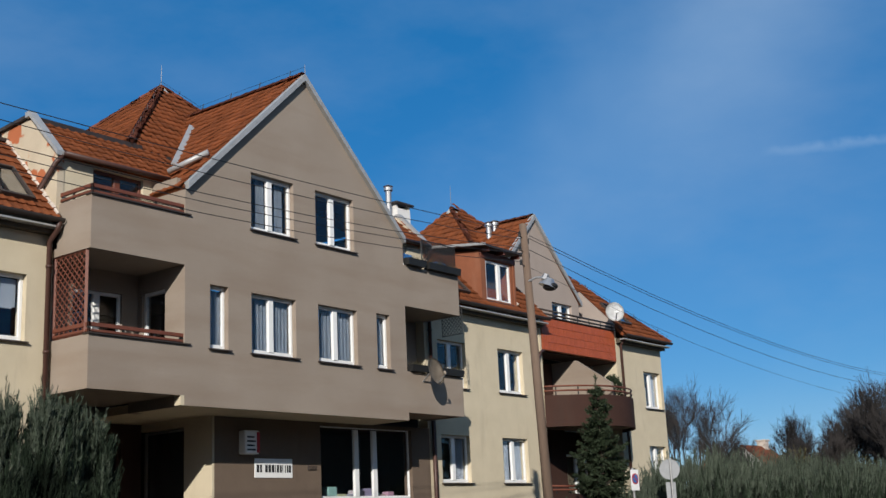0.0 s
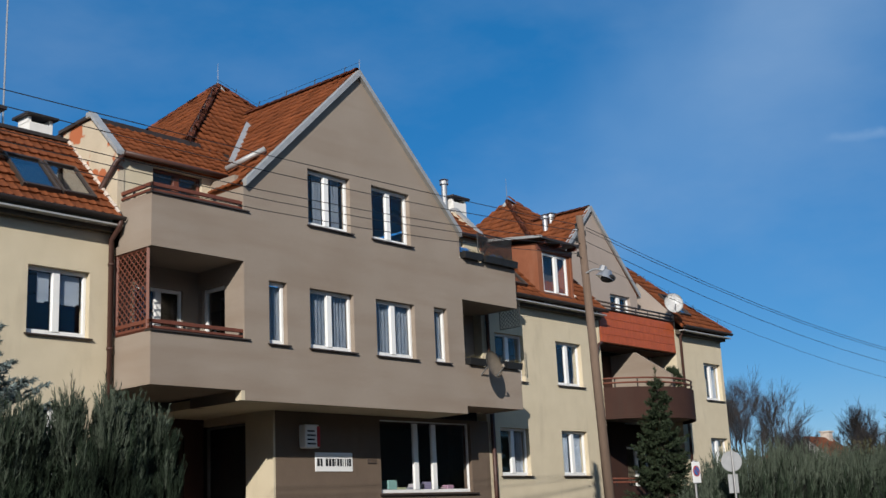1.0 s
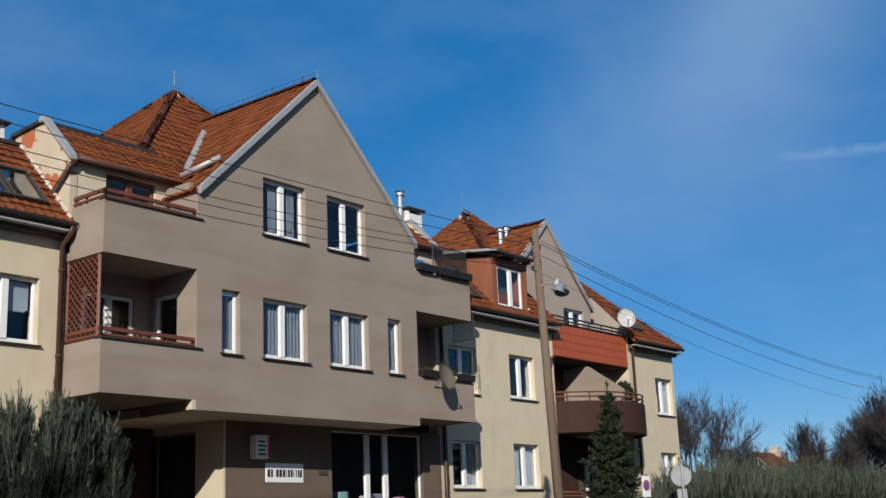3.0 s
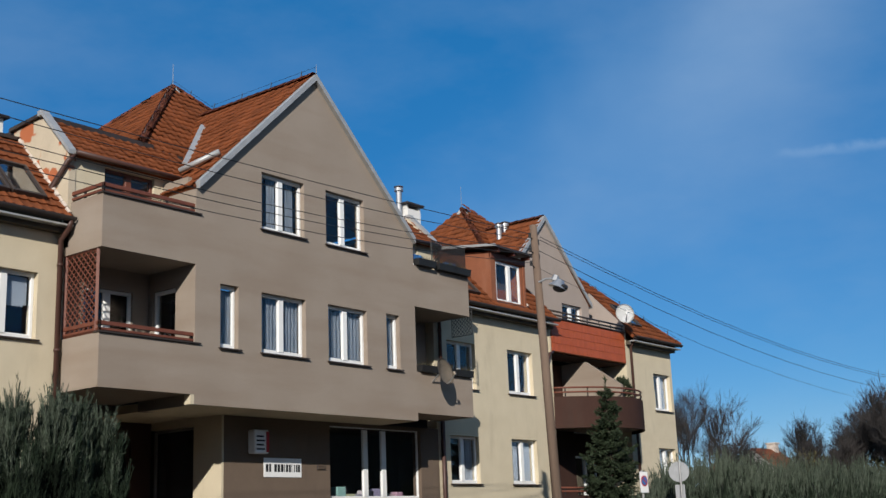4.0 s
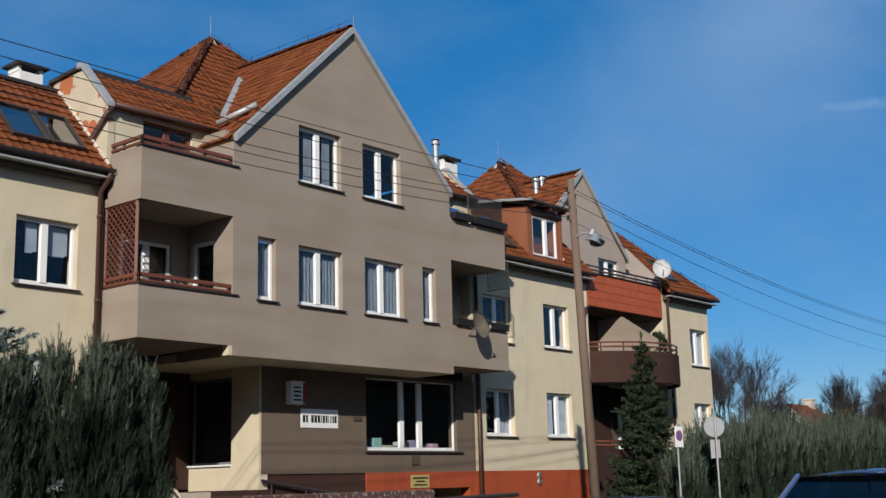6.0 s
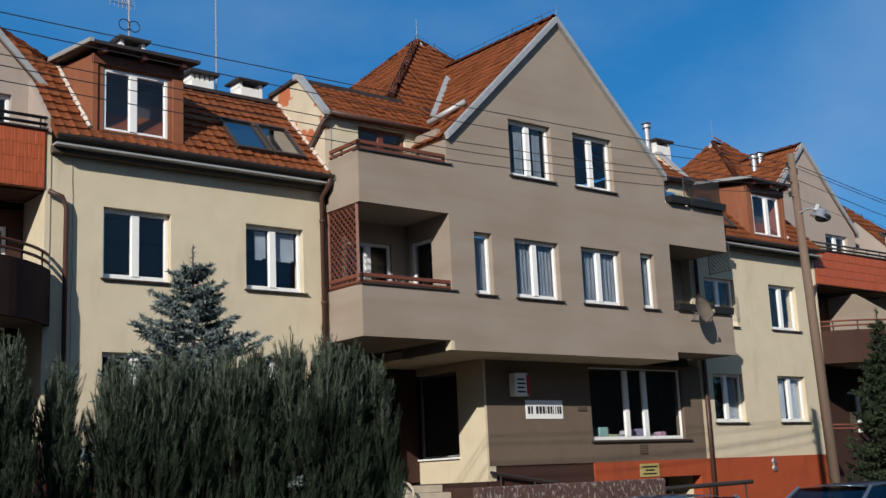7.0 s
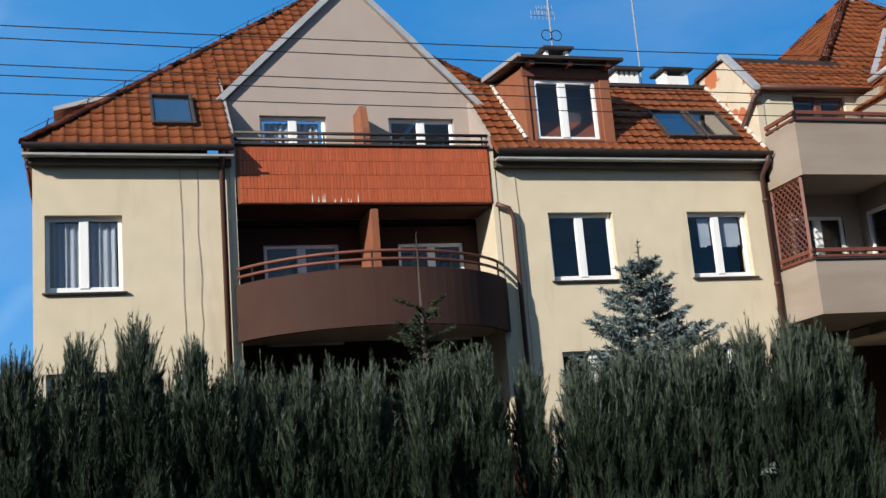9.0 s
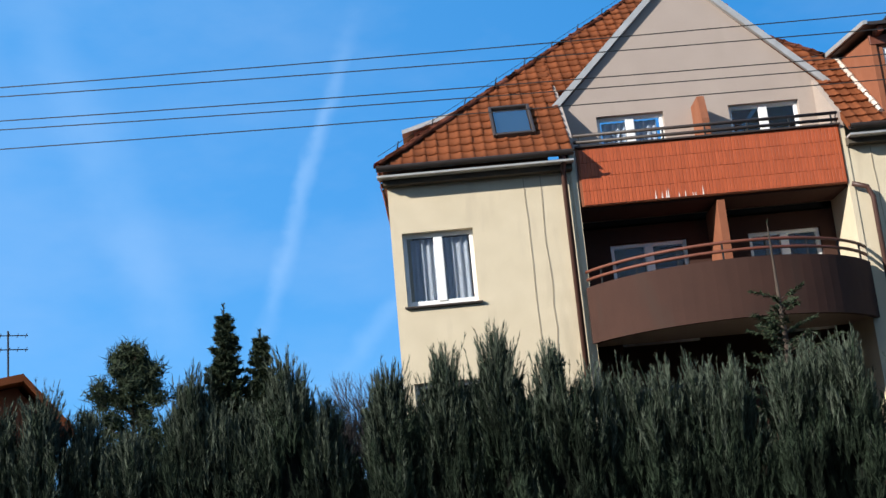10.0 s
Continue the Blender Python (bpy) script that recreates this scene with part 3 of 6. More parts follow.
part("window_sill", boxed(18.34, 18.5, 22.0, 23.62, 2.12, 2.16), WHITE, ew)
# back wall in dark brown, so the recess reads as deep shade
part("entrance_back_wall", pierced(14.1, 18.40, 1.6, 4.66, 23.6, 23.8, [(16.6, 17.8, 1.96, 4.0)]), BROWN, house)
bm = bmesh.new()
for a, b, c, d in ((16.6, 16.7, 1.96, 4.0), (17.7, 17.8, 1.96, 4.0), (16.7, 17.7, 3.9, 4.0), (16.7, 17.7, 1.96, 2.2), (16.7, 17.7, 2.9, 3.0)):
    box(bm, a, b, 23.64, 23.7, c, d, 0.006)
door = part("entrance_door", bm, BROWN, house, "brown glazed entrance door")
part("pane", boxed(16.7, 17.7, 23.66, 23.67, 2.2, 3.9), GLASS, door)
part("entrance_floor", boxed(14.1, 18.38, FRONT + 0.02, 23.6, 0.2, 1.55), BROWN, house)

# ---- roofs ----
ridge_deck = part("roof", boxed(7.6, 14.2, 22.75, BACK, 10.42, 10.55), ZINC_DARK, house)
part("roof", boxed(26.3, 32.9, 22.75, BACK, 10.42, 10.55), ZINC_DARK, house)
part("roof", boxed(13.95, 26.55, 21.9, BACK, 10.7, 10.84), ZINC_DARK, house)


def roof_slab(corners, name="roof", thick=0.1, material=None):
    """A sloping slab under its tiles, from the outline of its upper face."""
    bm = bmesh.new()
    up = [Vector(c) for c in corners]
    n = (up[1] - up[0]).cross(up[2] - up[0]).normalized()
    if n.z < 0:
        n = -n
    a = [bm.verts.new(p) for p in up]
    b = [bm.verts.new(p - n * thick) for p in up]
    bm.faces.new(a)
    bm.faces.new(b[::-1])
    for i in range(len(a)):
        j = (i + 1) % len(a)
        bm.faces.new((a[j], a[i], b[i], b[j]))
    bmesh.ops.recalc_face_normals(bm, faces=bm.faces)
    ob = part(name, bm, material or ROOF, house, "red clay tiled roof slope")
    SLOPES.append((ob, up, n))
    return ob


SLOPES = []
PEAK_B = (5.32, 26.0, roof_z(26.0) - 0.06)
PEAKS = (PEAK_B, (5.69, 26.0, roof_z(26.0) - 0.22))
PEAK_D = (AXIS, 25.3, 14.3)
TOP_Y = 22.75
TOP_Z = roof_z(TOP_Y)
for side in (0, 1):
    peak, gdx = PEAKS[side], GAB_DX[side]

    def q(x, y, z):
        return (mir(x, side), y, z)
    # end bay's front slope up to the hip, and the hipped end
    roof_slab([q(-0.95, EAVE_Y, EAVE_Z), q(2.66, EAVE_Y, EAVE_Z), q(2.66, 23.55, roof_z(23.55)), q(-0.95 + 6.27 * 0.546, 23.55, roof_z(23.55))][:4])
    roof_slab([q(2.6, 22.4, roof_z(22.4)), q(8.5, 22.4, roof_z(22.4)), q(8.35, TOP_Y, TOP_Z), q(*peak), q(-0.95 + 6.27 * 0.546, 23.55, roof_z(23.55)), q(2.6, 23.5, roof_z(23.5))][:5])
    roof_slab([q(-0.95, EAVE_Y, EAVE_Z), q(*peak), q(-0.95, BACK + 0.4, EAVE_Z)])
    roof_slab([q(8.35, TOP_Y, TOP_Z), q(8.35, 29.2, TOP_Z), q(*peak)])
    # gable roof over the loggia bay
    gy = EAVE_Y + (GAB_TOP - EAVE_Z) / PITCH + 0.3
    mid = PEAK_B[0] + gdx
    for xa in (GAB_L - 0.12 + gdx, GAB_R + 0.12 + gdx):
        drop = GAB_TOP + 0.05 - abs(xa - mid)
        roof_slab([q(mid, GAB_Y + 0.02, GAB_TOP + 0.05), q(xa, GAB_Y + 0.02, drop), q(xa, EAVE_Y + (drop - EAVE_Z) / PITCH + 0.1, drop), q(mid, gy, GAB_TOP + 0.05)])
    # slope over the middle cream bay
    roof_slab([q(7.82, EAVE_Y, EAVE_Z), q(13.93, EAVE_Y, EAVE_Z), q(13.93, TOP_Y, TOP_Z), q(7.82, TOP_Y, TOP_Z)])
    # lean-to slope beside the middle gable
    sz = 9.77
    roof_slab([q(14.03, 20.68, sz), q(17.6, 20.68, sz), q(17.6, 22.0, 10.87), q(14.03, 22.0, 10.87)])
    # middle gable roof
    xa = 16.40
    drop = 13.04 - 0.965 * (AXIS - xa)
    roof_slab([q(AXIS, PROUD + 0.02, 13.04), q(xa, PROUD + 0.02, drop), q(xa, 22.0 + (drop - 10.87) / 1.04 + 0.3, drop), q(AXIS, 24.2, 13.04)])
    # pyramid over the middle
    roof_slab([q(16.65, 22.0, 10.87), q(*PEAK_D), q(16.65, 28.6, 10.87)])
roof_slab([(16.65, 22.0, 10.87), (23.85, 22.0, 10.87), PEAK_D])
roof_slab([(16.65, 28.6, 10.87), (23.85, 28.6, 10.87), PEAK_D])

# verges of the three gables: zinc strips on the barge edge
for side in (0, 1):
    gdx = GAB_DX[side]
    for x_foot, z_foot, xt, zt, y in ((GAB_L - 0.14 + gdx, None, PEAK_B[0] + gdx, GAB_TOP + 0.10, GAB_Y - 0.12), (GAB_R + 0.14 + gdx, None, PEAK_B[0] + gdx, GAB_TOP + 0.10, GAB_Y - 0.12), (16.46, 1, AXIS, 13.08, PROUD - 0.14)):
        k = 0.965 if z_foot else 1.0
        zf = zt - k * abs(x_foot - xt)
        bm = bmesh.new()
        prism(bm, [(mir(x_foot, side), zf), (mir(xt, side), zt), (mir(xt, side), zt - 0.17), (mir(x_foot, side), zf - 0.17)], "y", y + 0.02, y + 0.2)
        part("verge_flashing", bm, ZINC, house, "grey sheet-metal verge")

# gutters, downpipes
for side in (0, 1):
    for a, b in ((-1.0, 2.66), (7.8, 13.95)):
        bm = bmesh.new()
        x0, x1 = span(a, b, side)
        prof = [(20.47 + 0.09 + 0.085 * math.cos(t), 8.27 + 0.085 * math.sin(t)) for t in [math.pi + math.pi * i / 8 for i in range(9)]]
        prof += [(p[0] * 1.0 + (0.012 if p[0] < 20.56 else -0.012), p[1] + 0.01) for p in prof[::-1]]
        prism(bm, prof, "x", x0, x1)
        g = part("gutter", bm, ZINC_DARK, house, "dark half-round gutter")
        part("drip_flashing", boxed(x0, x1, 20.60, 20.80, 8.09, 8.13), ZINC, house, "pale zinc drip strip")
    # by the end bay
    bm = bmesh.new()
    x = mir(2.47, side)
    pipe_along(bm, [(x, 20.58, 8.22), (x, 20.88, 7.95), (x, 20.88, 0.5)], 0.055)
    part("downpipe", bm, PIPE_BROWN, house, "brown downpipe", smooth=True)
    # bent pipe from the tiled balcony
    bm = bmesh.new()
    xb = 7.78
    pipe_along(bm, [(mir(xb, side), 20.9, 7.24), (mir(xb + 0.25, side), 20.86, 7.15), (mir(xb + 0.34, side), 20.88, 6.95), (mir(xb + 0.34, side), 20.88, 0.6)], 0.05)
    part("downpipe", bm, PIPE_BROWN, house, "brown downpipe with a bent top", smooth=True)
    # corner by the middle block
    bm = bmesh.new()
    x = mir(13.86, side)
    pipe_along(bm, [(x, 20.56, 8.24), (x, 20.62, 8.05), (x, 20.9, 7.85), (x, 20.9, 0.5)], 0.06)
    for z in (7.3, 5.5, 3.2):
        bmesh.ops.create_cone(bm, cap_ends=True, segments=10, radius1=0.072, radius2=0.072, depth=0.06, matrix=Matrix.Translation((x, 20.9, z)))
    part("downpipe", bm, PIPE_BROWN, house, "brown downpipe", smooth=True)
    # pipe across the cream side wall
    bm = bmesh.new()
    pipe_along(bm, [(mir(14.0, side), 20.74, 9.72), (mir(13.85, side), 20.74, 9.55), (mir(13.84, side), 21.35, 9.05), (mir(13.84, side), 21.3, 8.95)], 0.06)
    part("downpipe", bm, PIPE_BROWN, house, "brown pipe slanting across the side wall", smooth=True)
    bm = bmesh.new()
    x0, x1 = span(14.0, 17.1, side)
    rod(bm, (x0, 20.64, 9.76), (x1, 20.64, 9.76), 0.06)
    part("gutter", bm, PIPE_BROWN, house, smooth=True)
bm = bmesh.new()
pipe_along(bm, [(26.62, 20.9, 4.7), (26.62, 20.9, 0.4)], 0.06)
part("downpipe", bm, PIPE_BROWN, house, "brown downpipe", smooth=True)

# ---- dormers, roof windows ----
# grey of the reflected sky, painted on a plate behind the roof panes
REFLECTED_SKY = surface("reflected_sky_grey", (0.24, 0.27, 0.27), (0.17, 0.19, 0.19), 0.8, 4, 60, 0.02)
for side in (0, 1):
    dx = (0.0, 0.66)[side]    # the far dormer stands closer to the middle block

    def dspan(a, b):
        return span(a + dx, b + dx, side)

    x0, x1 = dspan(8.60, 10.50)
    w = opening(*dspan(8.82, 10.20), 8.56, 9.88)
    dm = part("dormer", pierced(x0, x1, 8.42, 10.14, 20.9, 21.1, [w]), ORANGE_WALL, house, "terracotta rendered dormer with a flat roof")
    window(*w, 20.9, depth=0.03, split=0.46 if side == 0 else 0.54)
    # dark backing panels, so the dormer room shows as unlit
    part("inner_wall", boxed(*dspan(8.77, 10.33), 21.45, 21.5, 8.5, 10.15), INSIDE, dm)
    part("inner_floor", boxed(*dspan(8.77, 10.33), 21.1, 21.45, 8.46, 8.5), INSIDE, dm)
    for a, b in ((8.60, 8.76), (10.34, 10.50)):
        bm = bmesh.new()
        prism(bm, [(21.1, 8.6), (21.1, 10.14), (23.0, 10.42), (23.0, 10.3)], "x", *dspan(a, b))
        part("cheek", bm, ORANGE_WALL, dm)
    # corner posts of the front, and a dark strip as the roof overhang's shadow
    for a, b in ((8.58, 8.70), (10.28, 10.52)):
        part("corner_post", boxed(*dspan(a, b), 20.86, 20.9, 8.44, 10.08, 0.008), ORANGE_WALL, dm)
    part("lintel_board", boxed(*dspan(8.58, 10.52), 20.84, 20.9, 9.92, 10.12, 0.008), WOOD_RED, dm)
    bm = bmesh.new()
    prism(bm, [(20.50, 10.19), (20.50, 10.255), (23.3, 10.60), (23.3, 10.5)], "x", *dspan(8.42, 10.72))
    part("dormer_roof", bm, ZINC_DARK, dm, "dark sheet roof of the dormer")
    bm = bmesh.new()
    prism(bm, [(20.48, 10.20), (20.48, 10.275), (23.3, 10.64), (23.3, 10.54)], "x", *(dspan(8.37, 8.45) if side == 0 else dspan(10.70, 10.78)))
    part("verge_flashing", bm, ZINC, dm)
    for xr in (8.72, 9.55, 10.4):
        part("rafter_end", boxed(*dspan(xr - 0.045, xr + 0.045), 20.58, 20.9, 10.08, 10.19), WOOD_RED, dm)
    for a, b, y in ((11.76, 12.62, 21.36), (12.67, 13.47, 21.36), (1.25, 2.06, 21.5)):
        xa, xb = span(a, b, side)
        bm = bmesh.new()
        n = Vector((0, -PITCH, 1)).normalized()
        along = Vector((0, 1, PITCH)).normalized()
        c = Vector(((xa + xb) / 2, y, roof_z(y))) + n * 0.06
        turn = Matrix((Vector((1, 0, 0)), along, n)).transposed().to_4x4()
        L = 0.62
        W = (xb - xa) / 2
        for u0, u1, v0, v1 in ((-W, -W + 0.06, -L, L), (W - 0.06, W, -L, L), (-W + 0.06, W - 0.06, -L, -L + 0.07), (-W + 0.06, W - 0.06, L - 0.06, L)):
            box(bm, u0, u1, v0, v1, -0.05, 0.07, 0.01)
        bmesh.ops.transform(bm, matrix=Matrix.Translation(c) @ turn, verts=bm.verts)
        rw = part("roof_window", bm, SILL, house, "dark framed roof window")
        bm = boxed(-W + 0.08, W - 0.08, -L + 0.08, L - 0.08, 0.01, 0.02)
        bmesh.ops.transform(bm, matrix=Matrix.Translation(c) @ turn, verts=bm.verts)
        part("pane", bm, GLASS_ROOF, rw)
        # added backing plate that carries the painted sky reflection
        bm = boxed(-W + 0.08, W - 0.08, -L + 0.08, L - 0.08, -0.045, -0.035)
        bmesh.ops.transform(bm, matrix=Matrix.Translation(c) @ turn, verts=bm.verts)
        part("blind", bm, REFLECTED_SKY, rw)
# small dormer on the hipped end
for side in (0, 1):
    bm = bmesh.new()
    box(bm, *span(-0.3, 2.6, side), 24.5, 26.2, 9.0, 10.32)
    dm = part("dormer", bm, ORANGE_WALL, house, "terracotta dormer on the hipped roof end")
    bm = bmesh.new()
    prism(bm, [(mir(-0.55, side), 10.24), (mir(-0.55, side), 10.33), (mir(3.4, side), 11.45), (mir(3.4, side), 11.35)], "y", 24.4, 26.4)
    part("dormer_roof", bm, ZINC, dm)

# ---- ground ----
STONE_KERB = surface("kerb_concrete", (0.36, 0.34, 0.31), (0.27, 0.26, 0.24), 0.9, 4, 60, 0.3)
def land(x, y):
    if 2.0 < y < 12.65:
        return -0.25
    t = min(max((y - 13.0) / 5.0, 0.0), 1.0)
    return 0.45 * t * t * (3 - 2 * t)


bm = bmesh.new()
ys = [-1500, -300, -60, -20, 0, 1.9, 2.1, 6, 9, 12.6, 12.7] + [13 + i * 0.5 for i in range(11)] + [22, 30, 60, 300, 1500]
xs = [-1500, -300, -80, -30, 0, 15, 30, 45, 80, 300, 1500]
grid = [[bm.verts.new((x, y, land(x, y) - 0.02)) for x in xs] for y in ys]
for j in range(len(ys) - 1):
    for i in range(len(xs) - 1):
        bm.faces.new((grid[j][i], grid[j][i + 1], grid[j + 1][i + 1], grid[j + 1][i]))
tagged(part("ground", bm, SOIL), "dull winter grass and soil", "ground", kind="structure")
tagged(part("road", boxed(-120, 160, 2.0, 12.6, -0.4, -0.14), ASPHALT), "grey asphalt street", "road", kind="structure")
tagged(part("pavement", boxed(-120, 160, 12.75, 15.0, -0.3, 0.12, 0.01), PAVING), "grey concrete pavement beside the hedge", "pavement", kind="structure")
tagged(part("kerb", boxed(-120, 160, 12.6, 12.75, -0.3, 0.13, 0.02), STONE_KERB), "pale concrete kerb", "kerb", kind="structure")
tagged(part("pavement", boxed(-120, 160, -4.0, 1.85, -0.3, 0.0, 0.01), PAVING), "grey concrete pavement", "pavement", kind="structure")
tagged(part("kerb", boxed(-120, 160, 1.85, 2.0, -0.4, 0.005, 0.02), STONE_KERB), "pale concrete kerb", "kerb", kind="structure")
# plain unseen house blocks, added behind the camera to block low southern sky light
for i, (x0, x1, h) in enumerate(((-62, -38, 8.0), (-36, -14, 9.0), (-12, 9, 8.5), (11, 34, 9.0), (36, 62, 8.0))):
    sky_blocker = thing("opposite_house", "unseen house-shaped block added across the street to cut sky light", "house", "opposite houses", at=(x0, -9.0, 0))
    part("wall", boxed(0, x1 - x0, -9.0, 0.0, -0.3, h), BROWN_WALL, sky_blocker)
    bm = bmesh.new()
    prism(bm, [(-9.4, h), (0.4, h), (-4.5, h + 3.2)], "x", -0.2, x1 - x0 + 0.2)
    part("roof", bm, ROOF_DARK, sky_blocker)

# ---- things on and around the building ----
def rails_d(side):
    """Red-brown double rails on the solid parapets of the middle block."""
    for z, top in ((5.74, 0), (8.66, 1)):
        th = thing("balcony_railing", "red-brown double railing on a taupe balcony parapet", "railing", "balcony railings", at=(mir(14.0, side), PROUD, z))
        x0, x1 = 0.06, 2.5
        s = 1 if side == 0 else -1
        for h, tall in ((0.085, 0.028), (0.21, 0.042)):
            bm = bmesh.new()
            for a, b in (((s * x0, 1.25, h), (s * x0, 0.07, h)), ((s * x0, 0.07, h), (s * x1, 0.07, h))):
                lo = [min(p, q_) for p, q_ in zip(a, b)]
                hi = [max(p, q_) for p, q_ in zip(a, b)]
                box(bm, lo[0] - 0.03, hi[0] + 0.03, lo[1] - 0.03, hi[1] + 0.03, h - tall, h + tall, 0.008)
            part("rail", bm, WOOD_RED, th)
        part("base_board", boxed(min(s * -0.03, s * 2.6), max(s * -0.03, s * 2.6), -0.05, 0.17, -0.0, 0.03), SILL, th)
        for px, py in ((0.06, 0.07), (0.9, 0.07), (1.7, 0.07), (2.45, 0.07), (0.06, 0.7)):
            part("post", boxed(s * px - 0.02, s * px + 0.02, py - 0.02, py + 0.02, 0.03, 0.18), BLACK, th)


rails_d(0)


def lattice(name, label, origin, u, v, pitch, width, material, frame_w=0.04):
    """A flat trellis of crossed laths between two edges u and v from an origin."""
    th = thing(name, label, "trellis", at=origin)
    u, v = Vector(u), Vector(v)
    L, H = u.length, v.length
    ud, vd = u.normalized(), v.normalized()
    nd = ud.cross(vd)
    bars = []
    for sgn in (1, -1):
        c = -H if sgn == 1 else 0.0
        while c < L + (0 if sgn == 1 else H):
            pts = []
            for t in (0.0, H):
                pts.append((c + sgn * t, t))
            (a0, b0), (a1, b1) = pts
            lo_t, hi_t = 0.0, 1.0
            da = a1 - a0
            t0, t1 = sorted(((0 - a0) / da, (L - a0) / da))
            lo_t, hi_t = max(0, t0), min(1, t1)
            if hi_t - lo_t > 0.02:
                bars.append((a0 + da * lo_t, H * lo_t, a0 + da * hi_t, H * hi_t, sgn))
            c += pitch
    for a, b, c, d, sgn in bars:
        bm = bmesh.new()
        p, q_ = ud * a + vd * b + nd * 0.006 * sgn, ud * c + vd * d + nd * 0.006 * sgn
        rod(bm, p, q_, width, sides=4)
        part("lath", bm, material, th)
    for p, q_ in ((Vector(), u), (u, u + v), (u + v, v), (v, Vector())):
        bm = bmesh.new()
        rod(bm, p, q_, frame_w / 2, sides=4)
        part("frame_bar", bm, material, th)
    return th


lattice("trellis", "red-brown wooden lattice at the side of a balcony", (14.06, 19.86, 5.80), (0, 1.1, 0), (0, 0, 1.72), 0.16, 0.015, WOOD_RED, 0.09)
lattice("trellis", "dark wire netting round a roof balcony", (24.9, 19.72, 8.72), (1.55, 0, 0.0), (0, 0, 0.80), 0.105, 0.012, BLACK, 0.03)
lattice("trellis", "dark wire netting round a roof balcony", (26.45, 19.72, 8.72), (0, 1.2, 0.0), (0, 0, 0.80), 0.105, 0.012, BLACK, 0.03)
lattice("trellis", "black wall trellis at the balcony opening", (26.5, 19.60, 7.0), (0.02, 0.75, 0), (0, 0, 0.72), 0.12, 0.008, BLACK, 0.02)


def flower_box(x, y, z, w, label, material, with_cloth=False):
    th = thing("flower_box", label, "planter", at=(x, y, z))
    bm = bmesh.new()
    prism(bm, [(-0.09, 0), (0.09, 0), (0.12, 0.18), (-0.12, 0.18)], "x", 0, w)
    part("trough", bm, material, th)
    bm = bmesh.new()
    rnd = random.Random(int(x * 10))
    for _ in range(60):
        p = Vector((rnd.uniform(0.02, w - 0.02), rnd.uniform(-0.08, 0.08), 0.16))
        rod(bm, p, p + Vector((rnd.uniform(-.08, .08), rnd.uniform(-.08, .08), rnd.uniform(.04, .16))), 0.006, 0.002, 3)
    part("dry_stems", bm, SOIL, th)
    return th


for x in (24.15, 25.0, 25.75):
    flower_box(x, PROUD - 0.0, 5.75, 0.7, "dark planter with dry stems on a parapet", BLACK)
for x in (24.1, 25.0, 25.7):
    flower_box(x, PROUD - 0.06, 8.67, 0.75, "dark planter on the roof balcony edge", BLACK)
BLUE = surface("blue_plastic", (0.03, 0.16, 0.42), None, 0.5, 6, 60, 0.05)
for x, w in ((24.15, 0.55), (25.75, 0.5)):
    bm = boxed(0, w, 0, 0.3, 0, 0.2, 0.05)
    ob = part("plastic_tub", bm, BLUE)
    ob.location = (x, 19.84, 8.86)
    tagged(ob, "blue plastic tub on a balcony edge", "tub")


def dish(at, size, facing, material, label):
    """A satellite dish: shell, feed arm, feed, bracket."""
    th = thing("satellite_dish", label, "satellite dish", "satellite dishes", at=at)
    turn = Vector(facing).to_track_quat("Z", "Y").to_matrix().to_4x4()
    bm = bmesh.new()
    rings, segs = 5, 24
    prev = None
    for k in range(rings + 1):
        r = size * k / rings
        ring = [bm.verts.new((r * math.cos(2 * math.pi * i / segs), 1.12 * r * math.sin(2 * math.pi * i / segs), 0.28 * r * r / size)) for i in range(segs)] if k else [bm.verts.new((0, 0, 0))]
        if prev:
            for i in range(segs):
                j = (i + 1) % segs
                bm.faces.new((prev[0], ring[i], ring[j]) if len(prev) == 1 else (prev[i], ring[i], ring[j], prev[j]))
        prev = ring
    bmesh.ops.solidify(bm, geom=bm.faces[:], thickness=0.012)
    bmesh.ops.transform(bm, matrix=turn, verts=bm.verts)
    part("reflector", bm, material, th, smooth=True)
    bm = bmesh.new()
    rod(bm, turn @ Vector((0, -size, 0.05)), turn @ Vector((0, -size * 0.5, size * 1.1)), 0.015)
    part("feed_arm", bm, STEEL, th)
    bm = bmesh.new()
    rod(bm, turn @ Vector((0, -size * 0.55, size * 1.05)), turn @ Vector((0, -size * 0.3, size * 1.0)), 0.035)
    part("feed_horn", bm, material, th)
    bm = bmesh.new()
    back = -Vector(facing).normalized()
    pipe_along(bm, [Vector((0, 0, 0)), back * 0.15, back * 0.15 + Vector((0, 0.3, -0.25))], 0.022)
    part("bracket", bm, STEEL, th)
    return th


DISH_BEIGE = surface("beige_dish_paint", (0.30, 0.25, 0.19), (0.22, 0.18, 0.14), 0.6, 8, 60, 0.05)
dish((24.70, 19.32, 5.72), 0.35, (0.05, -1.0, 0.25), DISH_BEIGE, "beige satellite dish fixed to a balcony parapet")
dish((37.15, 20.55, 8.98), 0.34, (-0.72, -0.62, 0.25), WHITE, "white satellite dish at the eaves")

# wall sign with unreadable lettering as bars, number lamp, small plates
sign = thing("address_sign", "white enamel wall sign with black lettering", "sign", at=(19.71, FRONT - 0.012, 3.0))
part("plate", boxed(0, 1.27, -0.012, 0.01, 0, 0.46, 0.006), WHITE, sign)
